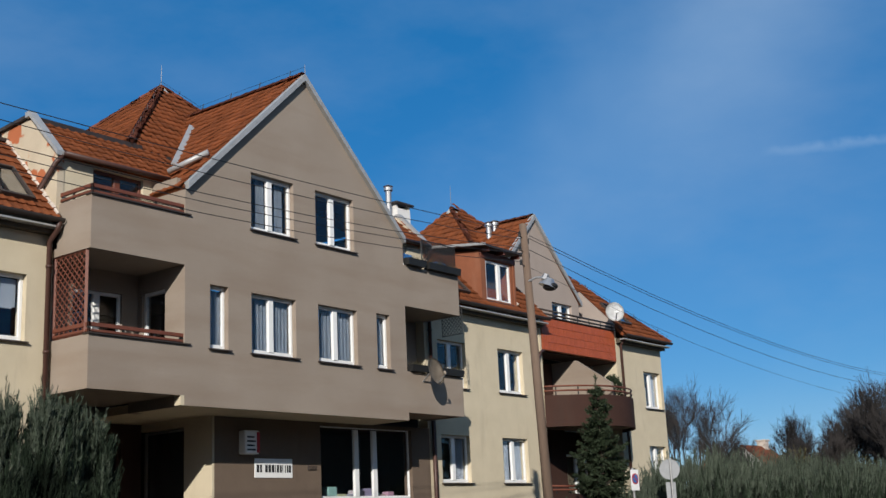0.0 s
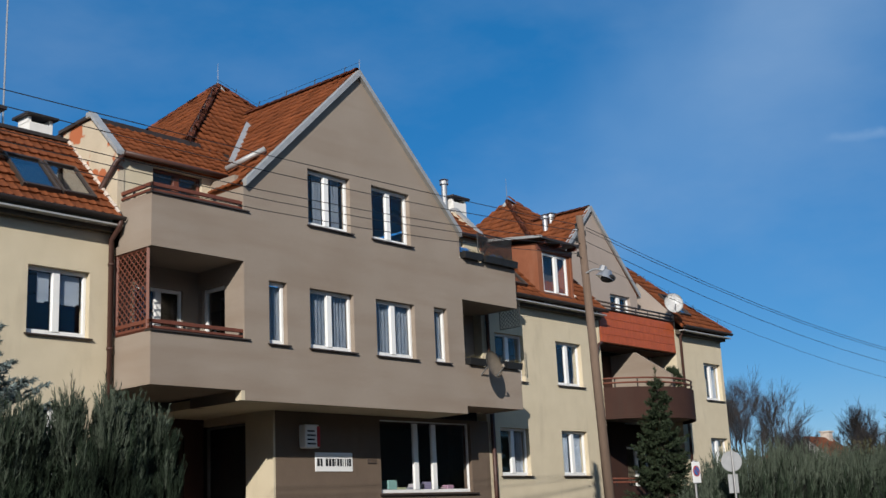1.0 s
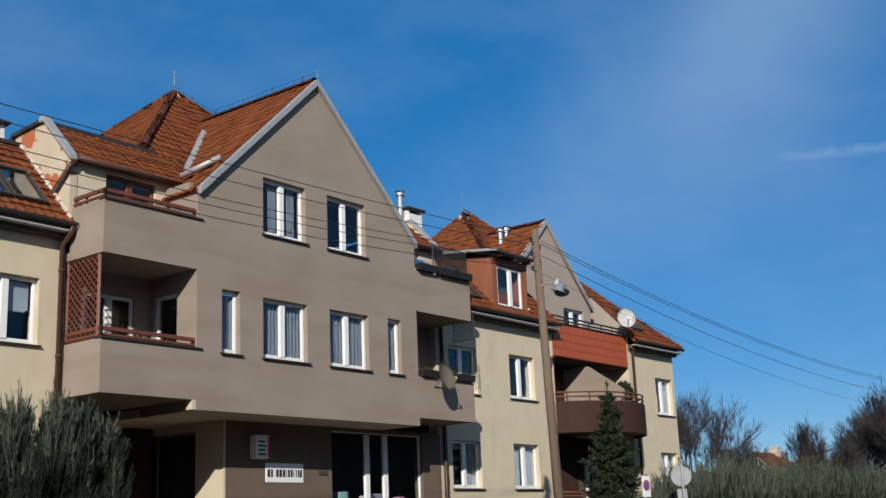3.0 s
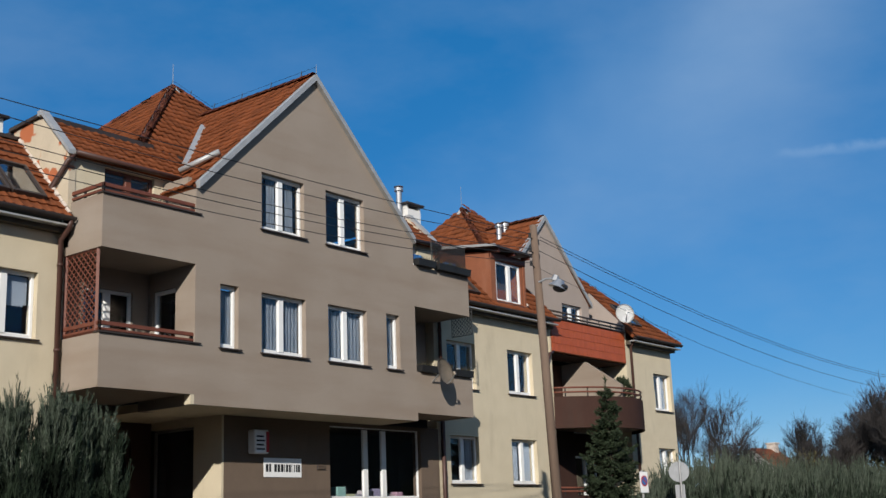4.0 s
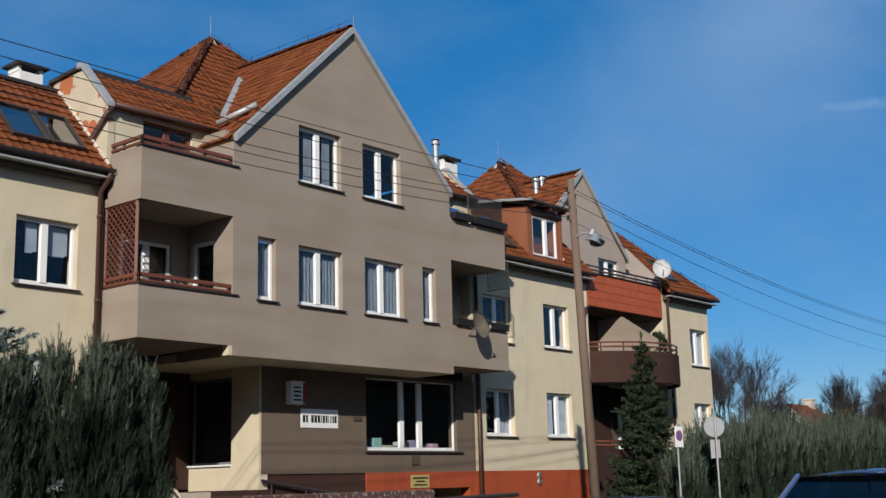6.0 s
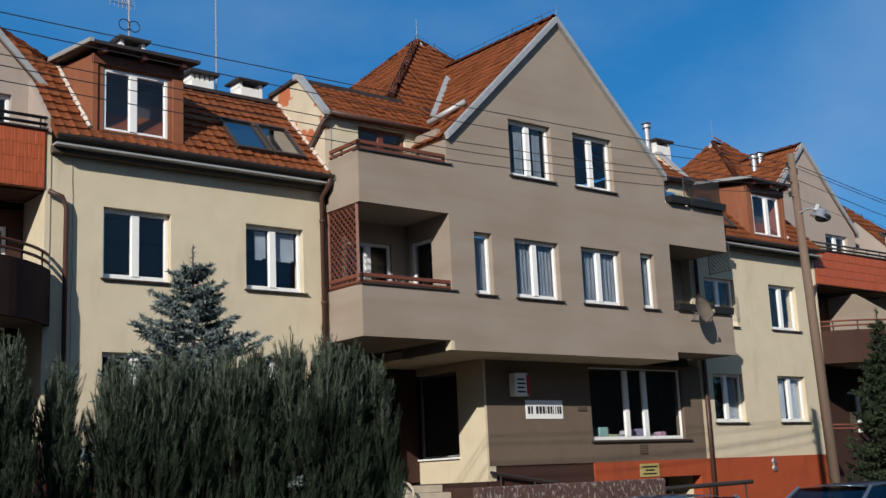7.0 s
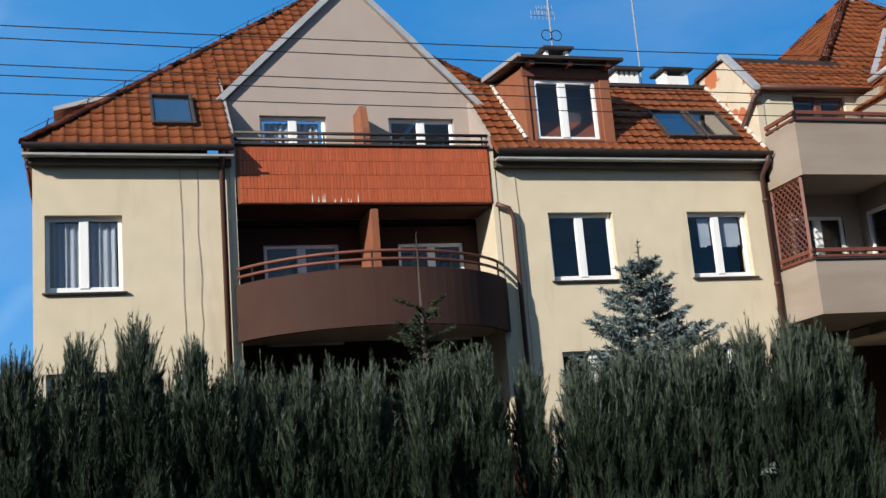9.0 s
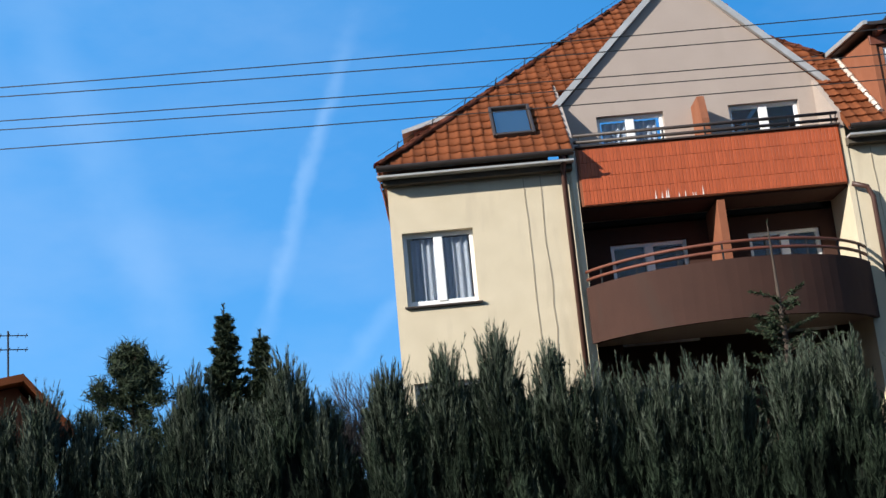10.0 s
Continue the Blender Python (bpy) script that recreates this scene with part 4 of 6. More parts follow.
for x0, x1 in ((0.06, 0.14), (0.17, 0.23), (0.34, 0.42), (0.45, 0.53), (0.56, 0.64), (0.67, 0.69), (0.73, 0.80), (0.83, 0.89), (0.92, 0.94), (1.0, 1.03), (1.07, 1.12), (1.14, 1.21)):
    part("letter_bar", boxed(x0, x1, -0.017, -0.011, 0.13, 0.31), BLACK, sign)
RED_LIGHT = surface("red_plastic", (0.42, 0.02, 0.02), None, 0.4, 6, 60, 0.03)
GREY_PL = surface("grey_plate", (0.30, 0.31, 0.32), (0.24, 0.25, 0.26), 0.6, 6, 60, 0.05)
lamp = thing("number_lamp", "white and red lamp box with a lettered face on the wall", "lamp", at=(19.2, FRONT, 3.54))
part("body", boxed(0.0, 0.46, -0.26, 0.0, 0.0, 0.56, 0.03), WHITE, lamp)
part("red_side", boxed(0.36, 0.455, -0.272, -0.258, 0.03, 0.52, 0.004), RED_LIGHT, lamp)
for i in range(4):
    part("letter_bar", boxed(0.05, 0.32 - 0.04 * (i % 2), -0.266, -0.259, 0.08 + 0.1 * i, 0.12 + 0.1 * i), BLACK, lamp)
YELLOW = surface("yellow_plate", (0.45, 0.36, 0.13), None, 0.6, 6, 60, 0.05)
yel = thing("notice_plate", "small yellow notice plate with dark lettering", "sign", at=(23.68, FRONT - 0.02, 1.48))
part("plate", boxed(0, 0.75, -0.02, 0.0, 0, 0.34, 0.005), YELLOW, yel)
for i, (a, b) in enumerate(((0.10, 0.64), (0.2, 0.56), (0.08, 0.68))):
    part("letter_bar", boxed(a, b, -0.024, -0.019, 0.06 + 0.09 * i, 0.10 + 0.09 * i), BLACK, yel)
for x, z, w, h in ((23.77, 2.08, 0.29, 0.29), (21.53, 3.2, 0.31, 0.12)):
    v = thing("wall_vent", "small grey slatted vent in a rendered wall", "vent", at=(x, FRONT - 0.01, z))
    part("frame", boxed(0, w, -0.02, 0.01, 0, h, 0.006), SILL, v)
    for k in range(4):
        part("slat", boxed(0.03, w - 0.03, -0.03, -0.018, 0.02 + k * h / 4.4, 0.02 + k * h / 4.4 + h / 9), BROWN_WALL, v)
# round grille pair on the red plinth
for dz in (0.0, -0.2):
    bm = bmesh.new()
    bmesh.ops.create_cone(bm, cap_ends=True, segments=20, radius1=0.1, radius2=0.08, depth=0.05, matrix=Matrix.Translation((29.55, 20.94, 1.75 + dz)) @ Matrix.Rotation(math.pi / 2, 4, "X"))
    tagged(part("vent_cap", bm, STEEL), "round metal vent cap on a red plinth", "vent", "plinth vents")

# chimneys and flues on the roof ridge
def chimney(x0, x1, y, z1, openings):
    th = thing("chimney", "white rendered chimney with a dark cap slab", "chimney", "chimneys", at=((x0 + x1) / 2, y, 10.5))
    w = (x1 - x0) / 2
    h = z1 - 10.5
    part("shaft", boxed(-w + 0.05, w - 0.05, -0.25, 0.25, 0, h - 0.2, 0.01), WHITE_WALL, th)
    for k in range(openings + 1):
        x = -w + 0.08 + (2 * w - 0.16) * k / max(openings, 1)
        part("pier", boxed(x - 0.04, x + 0.04, -0.22, 0.22, h - 0.2, h - 0.07), WHITE_WALL, th)
    part("cap", boxed(-w - 0.06, w + 0.06, -0.34, 0.34, h - 0.07, h, 0.012), ZINC_DARK, th)


for side in (0, 1):
    for a, b, z, k in ((10.17, 10.83, 11.62, 1), (11.88, 12.55, 11.16, 4), (13.15, 13.85, 11.2, 1)):
        if side == 0:
            chimney(*span(a, b, side), 23.5, z, k)
chimney(28.15, 28.92, 23.5, 12.02, 1)


def flue(x, y, z0, z1):
    th = thing("roof_flue", "shiny steel flue pipe with a cowl", "flue", "roof flues", at=(x, y, z0))
    bm = bmesh.new()
    rod(bm, (0, 0, 0), (0, 0, z1 - z0), 0.1, sides=14)
    part("pipe", bm, STEEL, th, smooth=False)
    bm = bmesh.new()
    rod(bm, (0, 0, z1 - z0 - 0.12), (0, 0, z1 - z0 - 0.02), 0.15, sides=14)
    rod(bm, (0, 0, z1 - z0 + 0.03), (0, 0, z1 - z0 + 0.09), 0.16, 0.03, sides=14)
    part("cowl", bm, STEEL, th)


flue(28.02, 23.45, 10.84, 12.5)
flue(33.68, 23.5, 11.2, 12.3)
flue(34.06, 23.5, 11.2, 12.42)


def mast(x, y, z0, z1, yagi, label):
    th = thing("roof_antenna", label, "antenna", "roof antennas", at=(x, y, z0))
    bm = bmesh.new()
    rod(bm, (0, 0, 0), (0, 0, z1 - z0), 0.022)
    part("pole", bm, STEEL, th)
    for h, ln in yagi:
        bm = bmesh.new()
        rod(bm, (-ln, 0, h), (ln * 0.3, 0, h), 0.012)
        part("boom", bm, STEEL, th)
        for i in range(7):
            bm = bmesh.new()
            xx = -ln + i * ln * 1.3 / 6
            rod(bm, (xx, 0, h - 0.11), (xx, 0, h + 0.11), 0.006)
            part("element", bm, STEEL, th)


mast(10.5, 23.5, 11.4, 13.6, ((1.1, 0.45), (1.25, 0.3)), "steel mast with small television aerials on a chimney")
bm_th = thing("ring_aerial", "ring-shaped aerial on a roof mast", "antenna", at=(10.5, 23.5, 12.0))
for dx in (-0.12, 0.12):
    bm = bmesh.new()
    pts = [(dx + 0.13 * math.cos(a), -0.03, 0.13 * math.sin(a)) for a in [2 * math.pi * i / 14 for i in range(15)]]
    pipe_along(bm, pts, 0.012, 6)
    part("ring", bm, BLACK, bm_th)
mast(12.75, 23.6, 10.5, 14.6, (), "tall thin white aerial mast on the roof")

# lightning rods along ridges and hips
def lightning(points, name="lightning_conductor"):
    th = thing(name, "thin lightning wire on short pins along the roof", "lightning rod", "lightning wires", at=points[0])
    o = Vector(points[0])
    n = 0
    for a, b in zip(points, points[1:]):
        a, b = Vector(a) - o, Vector(b) - o
        bm = bmesh.new()
        rod(bm, a + Vector((0, 0, .14)), b + Vector((0, 0, .14)), 0.005, sides=4)
        part("wire", bm, BLACK, th)
        k = max(2, int((b - a).length / 1.1))
        for i in range(k):
            p = a.lerp(b, (i + 0.5) / k)
            bm = bmesh.new()
            rod(bm, p, p + Vector((0.05, 0, .2)), 0.012, sides=5)
            part("pin", bm, BLACK, th)


for side in (0, 1):
    lightning([(mir(-0.95, side), 20.6, 8.36), (mir(PEAKS[side][0], side), PEAKS[side][1], PEAKS[side][2] + 0.05)])
    lightning([(mir(16.65, side), 22.0, 10.95), (PEAK_D[0], PEAK_D[1], PEAK_D[2] + 0.05)])
lightning([(AXIS, PROUD - 0.1, 13.14), (AXIS, 24.1, 13.14)])
for x, y, z, h in ((AXIS, PEAK_D[1], PEAK_D[2], 0.7), (mir(PEAKS[1][0], 1), PEAKS[1][1], PEAKS[1][2], 0.9), (AXIS, PROUD - 0.1, 13.1, 0.25)):
    bm = bmesh.new()
    rod(bm, (x, y, z), (x, y, z + h), 0.014, 0.006, 6)
    tagged(part("lightning_rod", bm, STEEL), "thin steel lightning rod on a roof peak", "lightning rod", "lightning rods")
    if h > 0.5:
        bm = bmesh.new()
        rod(bm, (x, y, z - 0.28), (x, y, z + 0.04), 0.34, 0.05, 4)
        part("peak_cap", bm, ZINC, house)
# bent zinc trough on the middle roof and its valley flashings
for side in (0, 1):
    bm = bmesh.new()
    rod(bm, (mir(16.82, side), 20.72, 9.98), (mir(17.28, side), 19.86, 10.36), 0.07, sides=10)
    part("roof_trough", bm, ZINC, house, "rounded grey metal trough on the roof", smooth=True)
    a, b = Vector((mir(17.45, side), 21.33, 10.38)), Vector((mir(19.4, side), 23.0, 12.26))
    bm = bmesh.new()
    d = (b - a).normalized()
    sx = d.cross(Vector((0, -0.6, 0.8))).normalized() * 0.075
    n = Vector((0, -0.05, 0.06))
    vs = [bm.verts.new(p + n * k) for k in (0.4, 1.2) for p in (a - sx, a + sx, b + sx, b - sx)]
    bmesh.ops.convex_hull(bm, input=vs)
    part("valley_flashing", bm, ZINC, house)
    # mortar fillets where slopes meet side walls
    for x, y0, y1 in ((8.54 + 0.66 * side, 20.85, 22.75), (13.88, 20.65, 22.72)):
        bm = bmesh.new()
        rnd = random.Random(int(x * 7) + side)
        m = 14
        for i in range(m):
            t0, t1 = y0 + (y1 - y0) * i / m, y0 + (y1 - y0) * (i + 0.86) / m
            w = 0.045 + 0.02 * rnd.random()
            p0, p1 = Vector((mir(x, side), t0, roof_z(t0) + 0.05)), Vector((mir(x, side), t1, roof_z(t1) + 0.06))
            rod(bm, p0, p1, w, w * 0.85, 6)
        part("mortar_fillet", bm, MORTAR, house, "pale mortar fillet along the tiles")
# thin cables down the cream walls
for x, z0, z1, wob in ((2.02, 7.95, 3.0, 0.03), (1.72, 7.95, 3.0, 0.012), (8.28, 7.95, 3.4, 0.03)):
    rnd = random.Random(int(x * 100))
    pts = [(x + wob * rnd.uniform(-1, 1), FRONT - 0.012, z0 + (z1 - z0) * i / 12) for i in range(13)]
    bm = bmesh.new()
    pipe_along(bm, pts, 0.004, 5)
    tagged(part("wall_cable", bm, BROWN_WALL), "thin dark cable running down the render", "cable", "wall cables")

# curtains and blinds behind the panes
def curtain(x0, x1, z0, z1, y, folds, label, seed=0):
    bm = bmesh.new()
    n = folds * 8
    rnd = random.Random(seed)
    amp = [rnd.uniform(0.5, 1.2) for _ in range(folds + 1)]
    prev = None
    for i in range(n + 1):
        x = x0 + (x1 - x0) * i / n
        d = 0.025 * amp[i // 8] * math.sin(2 * math.pi * i / 8)
        col = (bm.verts.new((x, y + d, z0)), bm.verts.new((x, y + d, z1)))
        if prev:
            bm.faces.new((prev[0], col[0], col[1], prev[1]))
        prev = col
    bmesh.ops.solidify(bm, geom=bm.faces[:], thickness=0.004)
    bmesh.ops.recalc_face_normals(bm, faces=bm.faces)
    tagged(part("curtain", bm, CURTAIN if y < FRONT else SHEER), label, "curtain", "window curtains")


PINKISH = "pale sheer curtain hanging behind a window"
for i, (x0, x1, z0, z1, y) in enumerate((
        (18.80, 19.08, 8.78, 10.05, PROUD), (19.42, 19.68, 8.72, 10.05, PROUD), (18.56, 19.12, 5.8, 7.1, PROUD), (19.26, 19.82, 5.8, 7.1, PROUD),
        (20.92, 21.34, 5.8, 7.1, PROUD), (21.42, 22.05, 5.8, 7.1, PROUD), (23.0, 23.34, 5.8, 7.1, PROUD), (17.3, 17.7, 5.8, 7.1, PROUD), (-0.5, 0.0, 5.78, 7.0, FRONT), (0.06, 0.58, 5.78, 7.0, FRONT),
        (30.3, 30.8, 2.98, 4.2, FRONT), (31.0, 31.5, 2.98, 4.2, FRONT), (40.6, 41.05, 5.78, 7.0, FRONT), (39.95, 40.4, 2.98, 4.2, FRONT), (3.5, 4.6, 8.1, 9.3, GAB_Y), (28.0, 28.4, 2.98, 4.2, FRONT))):
    curtain(x0, x1, z0, z1, y + 0.245, max(3, int((x1 - x0) * 9)), PINKISH, i)
for x0, x1 in ((12.35, 12.62), (12.8, 13.32)):
    bm = boxed(x0, x1, FRONT + 0.24, FRONT + 0.244, 6.42, 7.0)
    for k in range(int((x1 - x0) / 0.09)):
        bmesh.ops.create_circle(bm, cap_ends=True, segments=8, radius=0.05, matrix=Matrix.Translation((x0 + 0.045 + k * 0.09, FRONT + 0.238, 6.42)) @ Matrix.Rotation(math.pi / 2, 4, "X"))
    tagged(part("cafe_curtain", bm, CURTAIN), "half-height grey curtain with a scalloped hem", "curtain", "window curtains")
for k in range(10):
    rnd = random.Random(k)
    h = rnd.uniform(0.16, 0.42)
    ob = part("shop_parcel", boxed(-rnd.uniform(.1, .25), rnd.uniform(.1, .25), -0.12, 0.12, 0, h, 0.02), surface("parcel_paint", (rnd.uniform(.25, .5), rnd.uniform(.28, .5), rnd.uniform(.25, .48)), None, 0.7, 5, 60, 0.05))
    ob.location = (22.3 + k * 0.33, FRONT + 0.55, 2.40)
    tagged(ob, "boxed goods standing behind the shop window", "box", "shop goods")
part("shop_shelf", boxed(22.1, 25.6, FRONT + 0.3, FRONT + 0.8, 2.32, 2.40), WHITE, house)

# ---- entrance steps and ramp ----
STONE = surface("pale_worn_concrete", (0.50, 0.43, 0.33), (0.38, 0.32, 0.25), 0.9, 4, 60, 0.3)
MOTTLED = surface("peeling_purple_brown_paint", (0.105, 0.060, 0.052), (0.075, 0.043, 0.038), 0.85, 4, 60, 0.3, stain=(0.40, 0.36, 0.32), stain_at=(0.54, 0.64), stain_scale=(15.0, 15.0, 7.0), stain_most=0.7)
steps = thing("entrance_steps", "worn pale concrete steps up to the entrance", "steps", at=(15.5, 21.0, land(0, 19)))
for i in range(7):
    z = 1.08 - 0.165 * i
    part("step", boxed(0.0, 1.25, -0.3 * (i + 1) - 0.02, -0.3 * i, max(z - 0.165, -0.1), z, 0.015), STONE, steps)
    if z > 0.2:
        part("riser_base", boxed(0.03, 1.22, -0.3 * (i + 1) + 0.02, -0.3 * i, -0.1, z - 0.165), BROWN, steps)
curl = thing("stair_handrail", "low curled metal handrail at the entrance steps", "handrail", at=(15.5, 20.7, 1.35))
bm = bmesh.new()
pipe_along(bm, [(0.05, -0.5, -0.15), (0.05, -0.5, 0.1), (0.05, -0.36, 0.22), (0.05, -0.1, 0.3), (0.05, 0.2, 0.34), (0.05, 0.25, 0.1)], 0.03)
part("bar", bm, STONE, curl, smooth=True)
wallr = thing("ramp_wall", "low purple-brown ramp wall with peeling paint", "wall", at=(16.8, 19.55, land(0, 19)))
part("wall", boxed(0, 6.2, 0, 0.18, -0.1, 0.99, 0.03), MOTTLED, wallr)
part("return_wall", boxed(0, 0.18, 0.18, 1.4, -0.1, 0.99, 0.03), BROWN, wallr)
part("ramp_floor", boxed(0.18, 6.2, 0.18, 1.4, -0.1, 0.75), PAVING, wallr)
rail = thing("ramp_handrail", "dark handrail along the entrance ramp", "handrail", at=(18.4, 20.9, 1.2))
bm = bmesh.new()
rod(bm, (0, 0, 0.55), (2.9, -0.02, 0.13), 0.04)
part("bar", bm, ZINC_DARK, rail)
for i in range(3):
    bm = bmesh.new()
    rod(bm, (0.3 + 1.1 * i, 0, -0.7), (0.3 + 1.1 * i, 0, 0.5 - 0.16 * i), 0.02)
    part("post", bm, ZINC_DARK, rail)
low_rail = thing("ramp_handrail", "dark low rail before the garage opening", "handrail", at=(23.0, 19.62, 0.45))
bm = bmesh.new()
rod(bm, (0.0, 0, 0.72), (3.6, 0, 0.78), 0.06)
part("bar", bm, ZINC_DARK, low_rail)
for i in range(3):
    bm = bmesh.new()
    rod(bm, (0.3 + 1.5 * i, 0, -0.05), (0.3 + 1.5 * i, 0, 0.73), 0.025)
    part("post", bm, ZINC_DARK, low_rail)

# ---- pole, wires, street lamp ----
PX, PY = 22.48, 14.7
pole = thing("utility_pole", "weathered wooden utility pole with insulators", "utility pole", at=(PX, PY, land(PX, PY)))
bm = bmesh.new()
rod(bm, (0.46, 0, -0.1), (0, 0, 8.42), 0.125, 0.085, 14)
part("shaft", bm, WOOD_POLE, pole, smooth=True)
LEFT_H = (0.4560, 0.4480, 0.4330, 0.4250, 0.4100)
for i, k in enumerate(LEFT_H):
    z = 1.6 + k * PY - land(PX, PY)
    bm = bmesh.new()
    s = 1 if i % 2 else -1
    rod(bm, (0, 0, z - 0.12), (s * 0.17, 0, z - 0.08), 0.012)
    rod(bm, (s * 0.17, 0, z - 0.1), (s * 0.17, 0, z + 0.02), 0.035, 0.028, 8)
    part("insulator", bm, BLACK, pole)


def wire(points, r, label):
    bm = bmesh.new()
    pipe_along(bm, points, r, 4)
    tagged(part("overhead_wire", bm, BLACK), label, "wire", "overhead wires")


WIRES = ((0.428, 0.35, 0.4336), (0.4135, 0.7, 0.4263), (0.387, 0.7, 0.401), (0.378, 0.7, 0.394), (0.363, 0.7, 0.3738))
for i, (k, (low, at_r, left)) in enumerate(zip(LEFT_H, WIRES)):
    s = 1 if i % 2 else -1
    pts = []
    for j in range(26):
        x = PX + s * 0.17 - 2.4 * j
        r = x / PY
        a = (k - low) / (1.54 - at_r) ** 2 if r > at_r else (left - low) / (0.387 + at_r) ** 2
        pts.append((x, PY + 0.03 * s, 1.6 + PY * (low + a * (r - at_r) ** 2)))
    wire(pts, 0.008, "thin black overhead wire along the street")
for i, (k0, k1, k2) in enumerate(((0.456, 0.3888, 0.3607), (0.452, 0.385, 0.356), (0.434, 0.3588, 0.3248), (0.405, 0.325, 0.285))):
    pts = []
    for j in range(16):
        r = 1.54 + 0.2 * j
        # a parabola through three heights along the span
        p0, p1, p2 = 1.54, 2.245, 3.177
        kk = k0 * (r - p1) * (r - p2) / ((p0 - p1) * (p0 - p2)) + k1 * (r - p0) * (r - p2) / ((p1 - p0) * (p1 - p2)) + k2 * (r - p0) * (r - p1) / ((p2 - p0) * (p2 - p1))
        pts.append((r * PY + 0.1, PY + 0.03 * i, 1.6 + PY * kk))
    wire(pts, 0.0075 if i < 3 else 0.005, "thin black overhead wire along the street")
lm = thing("street_lamp", "grey street lamp with a wide glass bowl on the pole", "street lamp", at=(PX, PY, 6.95))
bm = bmesh.new()
pipe_along(bm, [(0.02, -0.05, 0.2), (0.1, -0.2, 0.27), (0.2, -0.36, 0.27)], 0.025)
part("arm", bm, STEEL, lm)
bm = bmesh.new()
bmesh.ops.create_cone(bm, cap_ends=True, segments=18, radius1=0.22, radius2=0.1, depth=0.2, matrix=Matrix.Translation((0.24, -0.46, 0.13)) @ Matrix.Rotation(0.4, 4, (0.84, 0.54, 0)))
bmesh.ops.create_cone(bm, cap_ends=True, segments=12, radius1=0.1, radius2=0.07, depth=0.14, matrix=Matrix.Translation((0.21, -0.4, 0.27)) @ Matrix.Rotation(0.4, 4, (0.84, 0.54, 0)))
part("hood", bm, STEEL, lm)
bm = bmesh.new()
bmesh.ops.create_uvsphere(bm, u_segments=16, v_segments=8, radius=0.18, matrix=Matrix.Translation((0.26, -0.49, 0.03)) @ Matrix.Diagonal((1, 1, 0.55, 1)))
part("bowl", bm, BLACK, lm, smooth=True)

# ---- road signs ----
def road_sign(x, y, z, facing, build):
    g = land(x, y)
    th = thing("road_sign", build, "road sign", "road signs", at=(x, y, g))
    bm = bmesh.new()
    rod(bm, (0, 0, -0.1), (0, 0, z - g + 0.3), 0.03)
    part("post", bm, STEEL, th)
    return th, z - g


th, h = road_sign(29.35, 14.9, 2.9, None, "grey back of a round road sign on a steel post")
bm = bmesh.new()
bmesh.ops.create_cone(bm, cap_ends=True, segments=28, radius1=0.275, radius2=0.275, depth=0.012, matrix=Matrix.Translation((0.03, 0.05, h)) @ Matrix.Rotation(radians(-58), 4, "Z") @ Matrix.Rotation(math.pi / 2, 4, "X"))
part("disc", bm, GREY_PL, th)
bm = boxed(-0.13, 0.13, -0.01, 0.01, -0.84, -0.34, 0.004)
bmesh.ops.transform(bm, matrix=Matrix.Translation((0.12, 0.1, h)) @ Matrix.Rotation(radians(-58), 4, "Z"), verts=bm.verts)
part("lower_plate", bm, GREY_PL, th)
th, h = road_sign(27.75, 15.2, 2.63, None, "white no-parking sign plate with a blue and red disc")
turn = Matrix.Translation((0, -0.05, h)) @ Matrix.Rotation(radians(-8), 4, "Z")
bm = boxed(-0.17, 0.17, -0.008, 0.008, -0.28, 0.26, 0.005)
bmesh.ops.transform(bm, matrix=turn, verts=bm.verts)
part("plate", bm, WHITE, th)
for rr, dy, mt in ((0.14, -0.012, RED_LIGHT), (0.105, -0.017, BLUE)):
    bm = bmesh.new()
    bmesh.ops.create_cone(bm, cap_ends=True, segments=24, radius1=rr, radius2=rr, depth=0.006, matrix=Matrix.Translation((0, dy, 0.02)) @ Matrix.Rotation(math.pi / 2, 4, "X"))
    bmesh.ops.transform(bm, matrix=turn, verts=bm.verts)
    part("disc", bm, mt, th)
bm = boxed(-0.125, 0.125, -0.026, -0.022, -0.015, 0.015)
bmesh.ops.transform(bm, matrix=turn @ Matrix.Translation((0, 0, 0.02)) @ Matrix.Rotation(radians(45), 4, "Y"), verts=bm.verts)
part("bar", bm, RED_LIGHT, th)

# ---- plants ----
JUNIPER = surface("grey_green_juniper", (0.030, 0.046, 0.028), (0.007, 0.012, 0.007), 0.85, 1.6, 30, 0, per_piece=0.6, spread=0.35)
# paler shoots for the hedge tops; sunlit tips are put into this colour
JUNIPER_TIP = surface("sunlit_juniper_shoots", (0.098, 0.118, 0.088), (0.046, 0.062, 0.043), 0.85, 1.6, 30, 0, per_piece=0.5)
# near-black, puts the shade between the sprays into the colour
CORE = surface("inner_shade_black", (0.006, 0.007, 0.005), None, 0.95, 3, 40, 0.3)
SPRUCE_BLUE = surface("blue_green_needles", (0.17, 0.21, 0.205), (0.11, 0.14, 0.135), 0.7, 2, 30, 0, per_piece=0.5)
SPRUCE_DARK = surface("dark_green_needles", (0.035, 0.05, 0.026), (0.022, 0.033, 0.018), 0.7, 2, 30, 0, per_piece=0.5)
OCHRE = surface("ochre_green_leaves", (0.085, 0.07, 0.03), (0.05, 0.05, 0.022), 0.75, 2, 30, 0, per_piece=0.5)
BARK = surface("grey_brown_bark", (0.085, 0.065, 0.052), (0.055, 0.043, 0.036), 0.9, 6, 40, 0.5)
TWIG = surface("winter_twigs", (0.048, 0.043, 0.042), (0.036, 0.033, 0.032), 0.9, 3, 40, 0, per_piece=0.3)


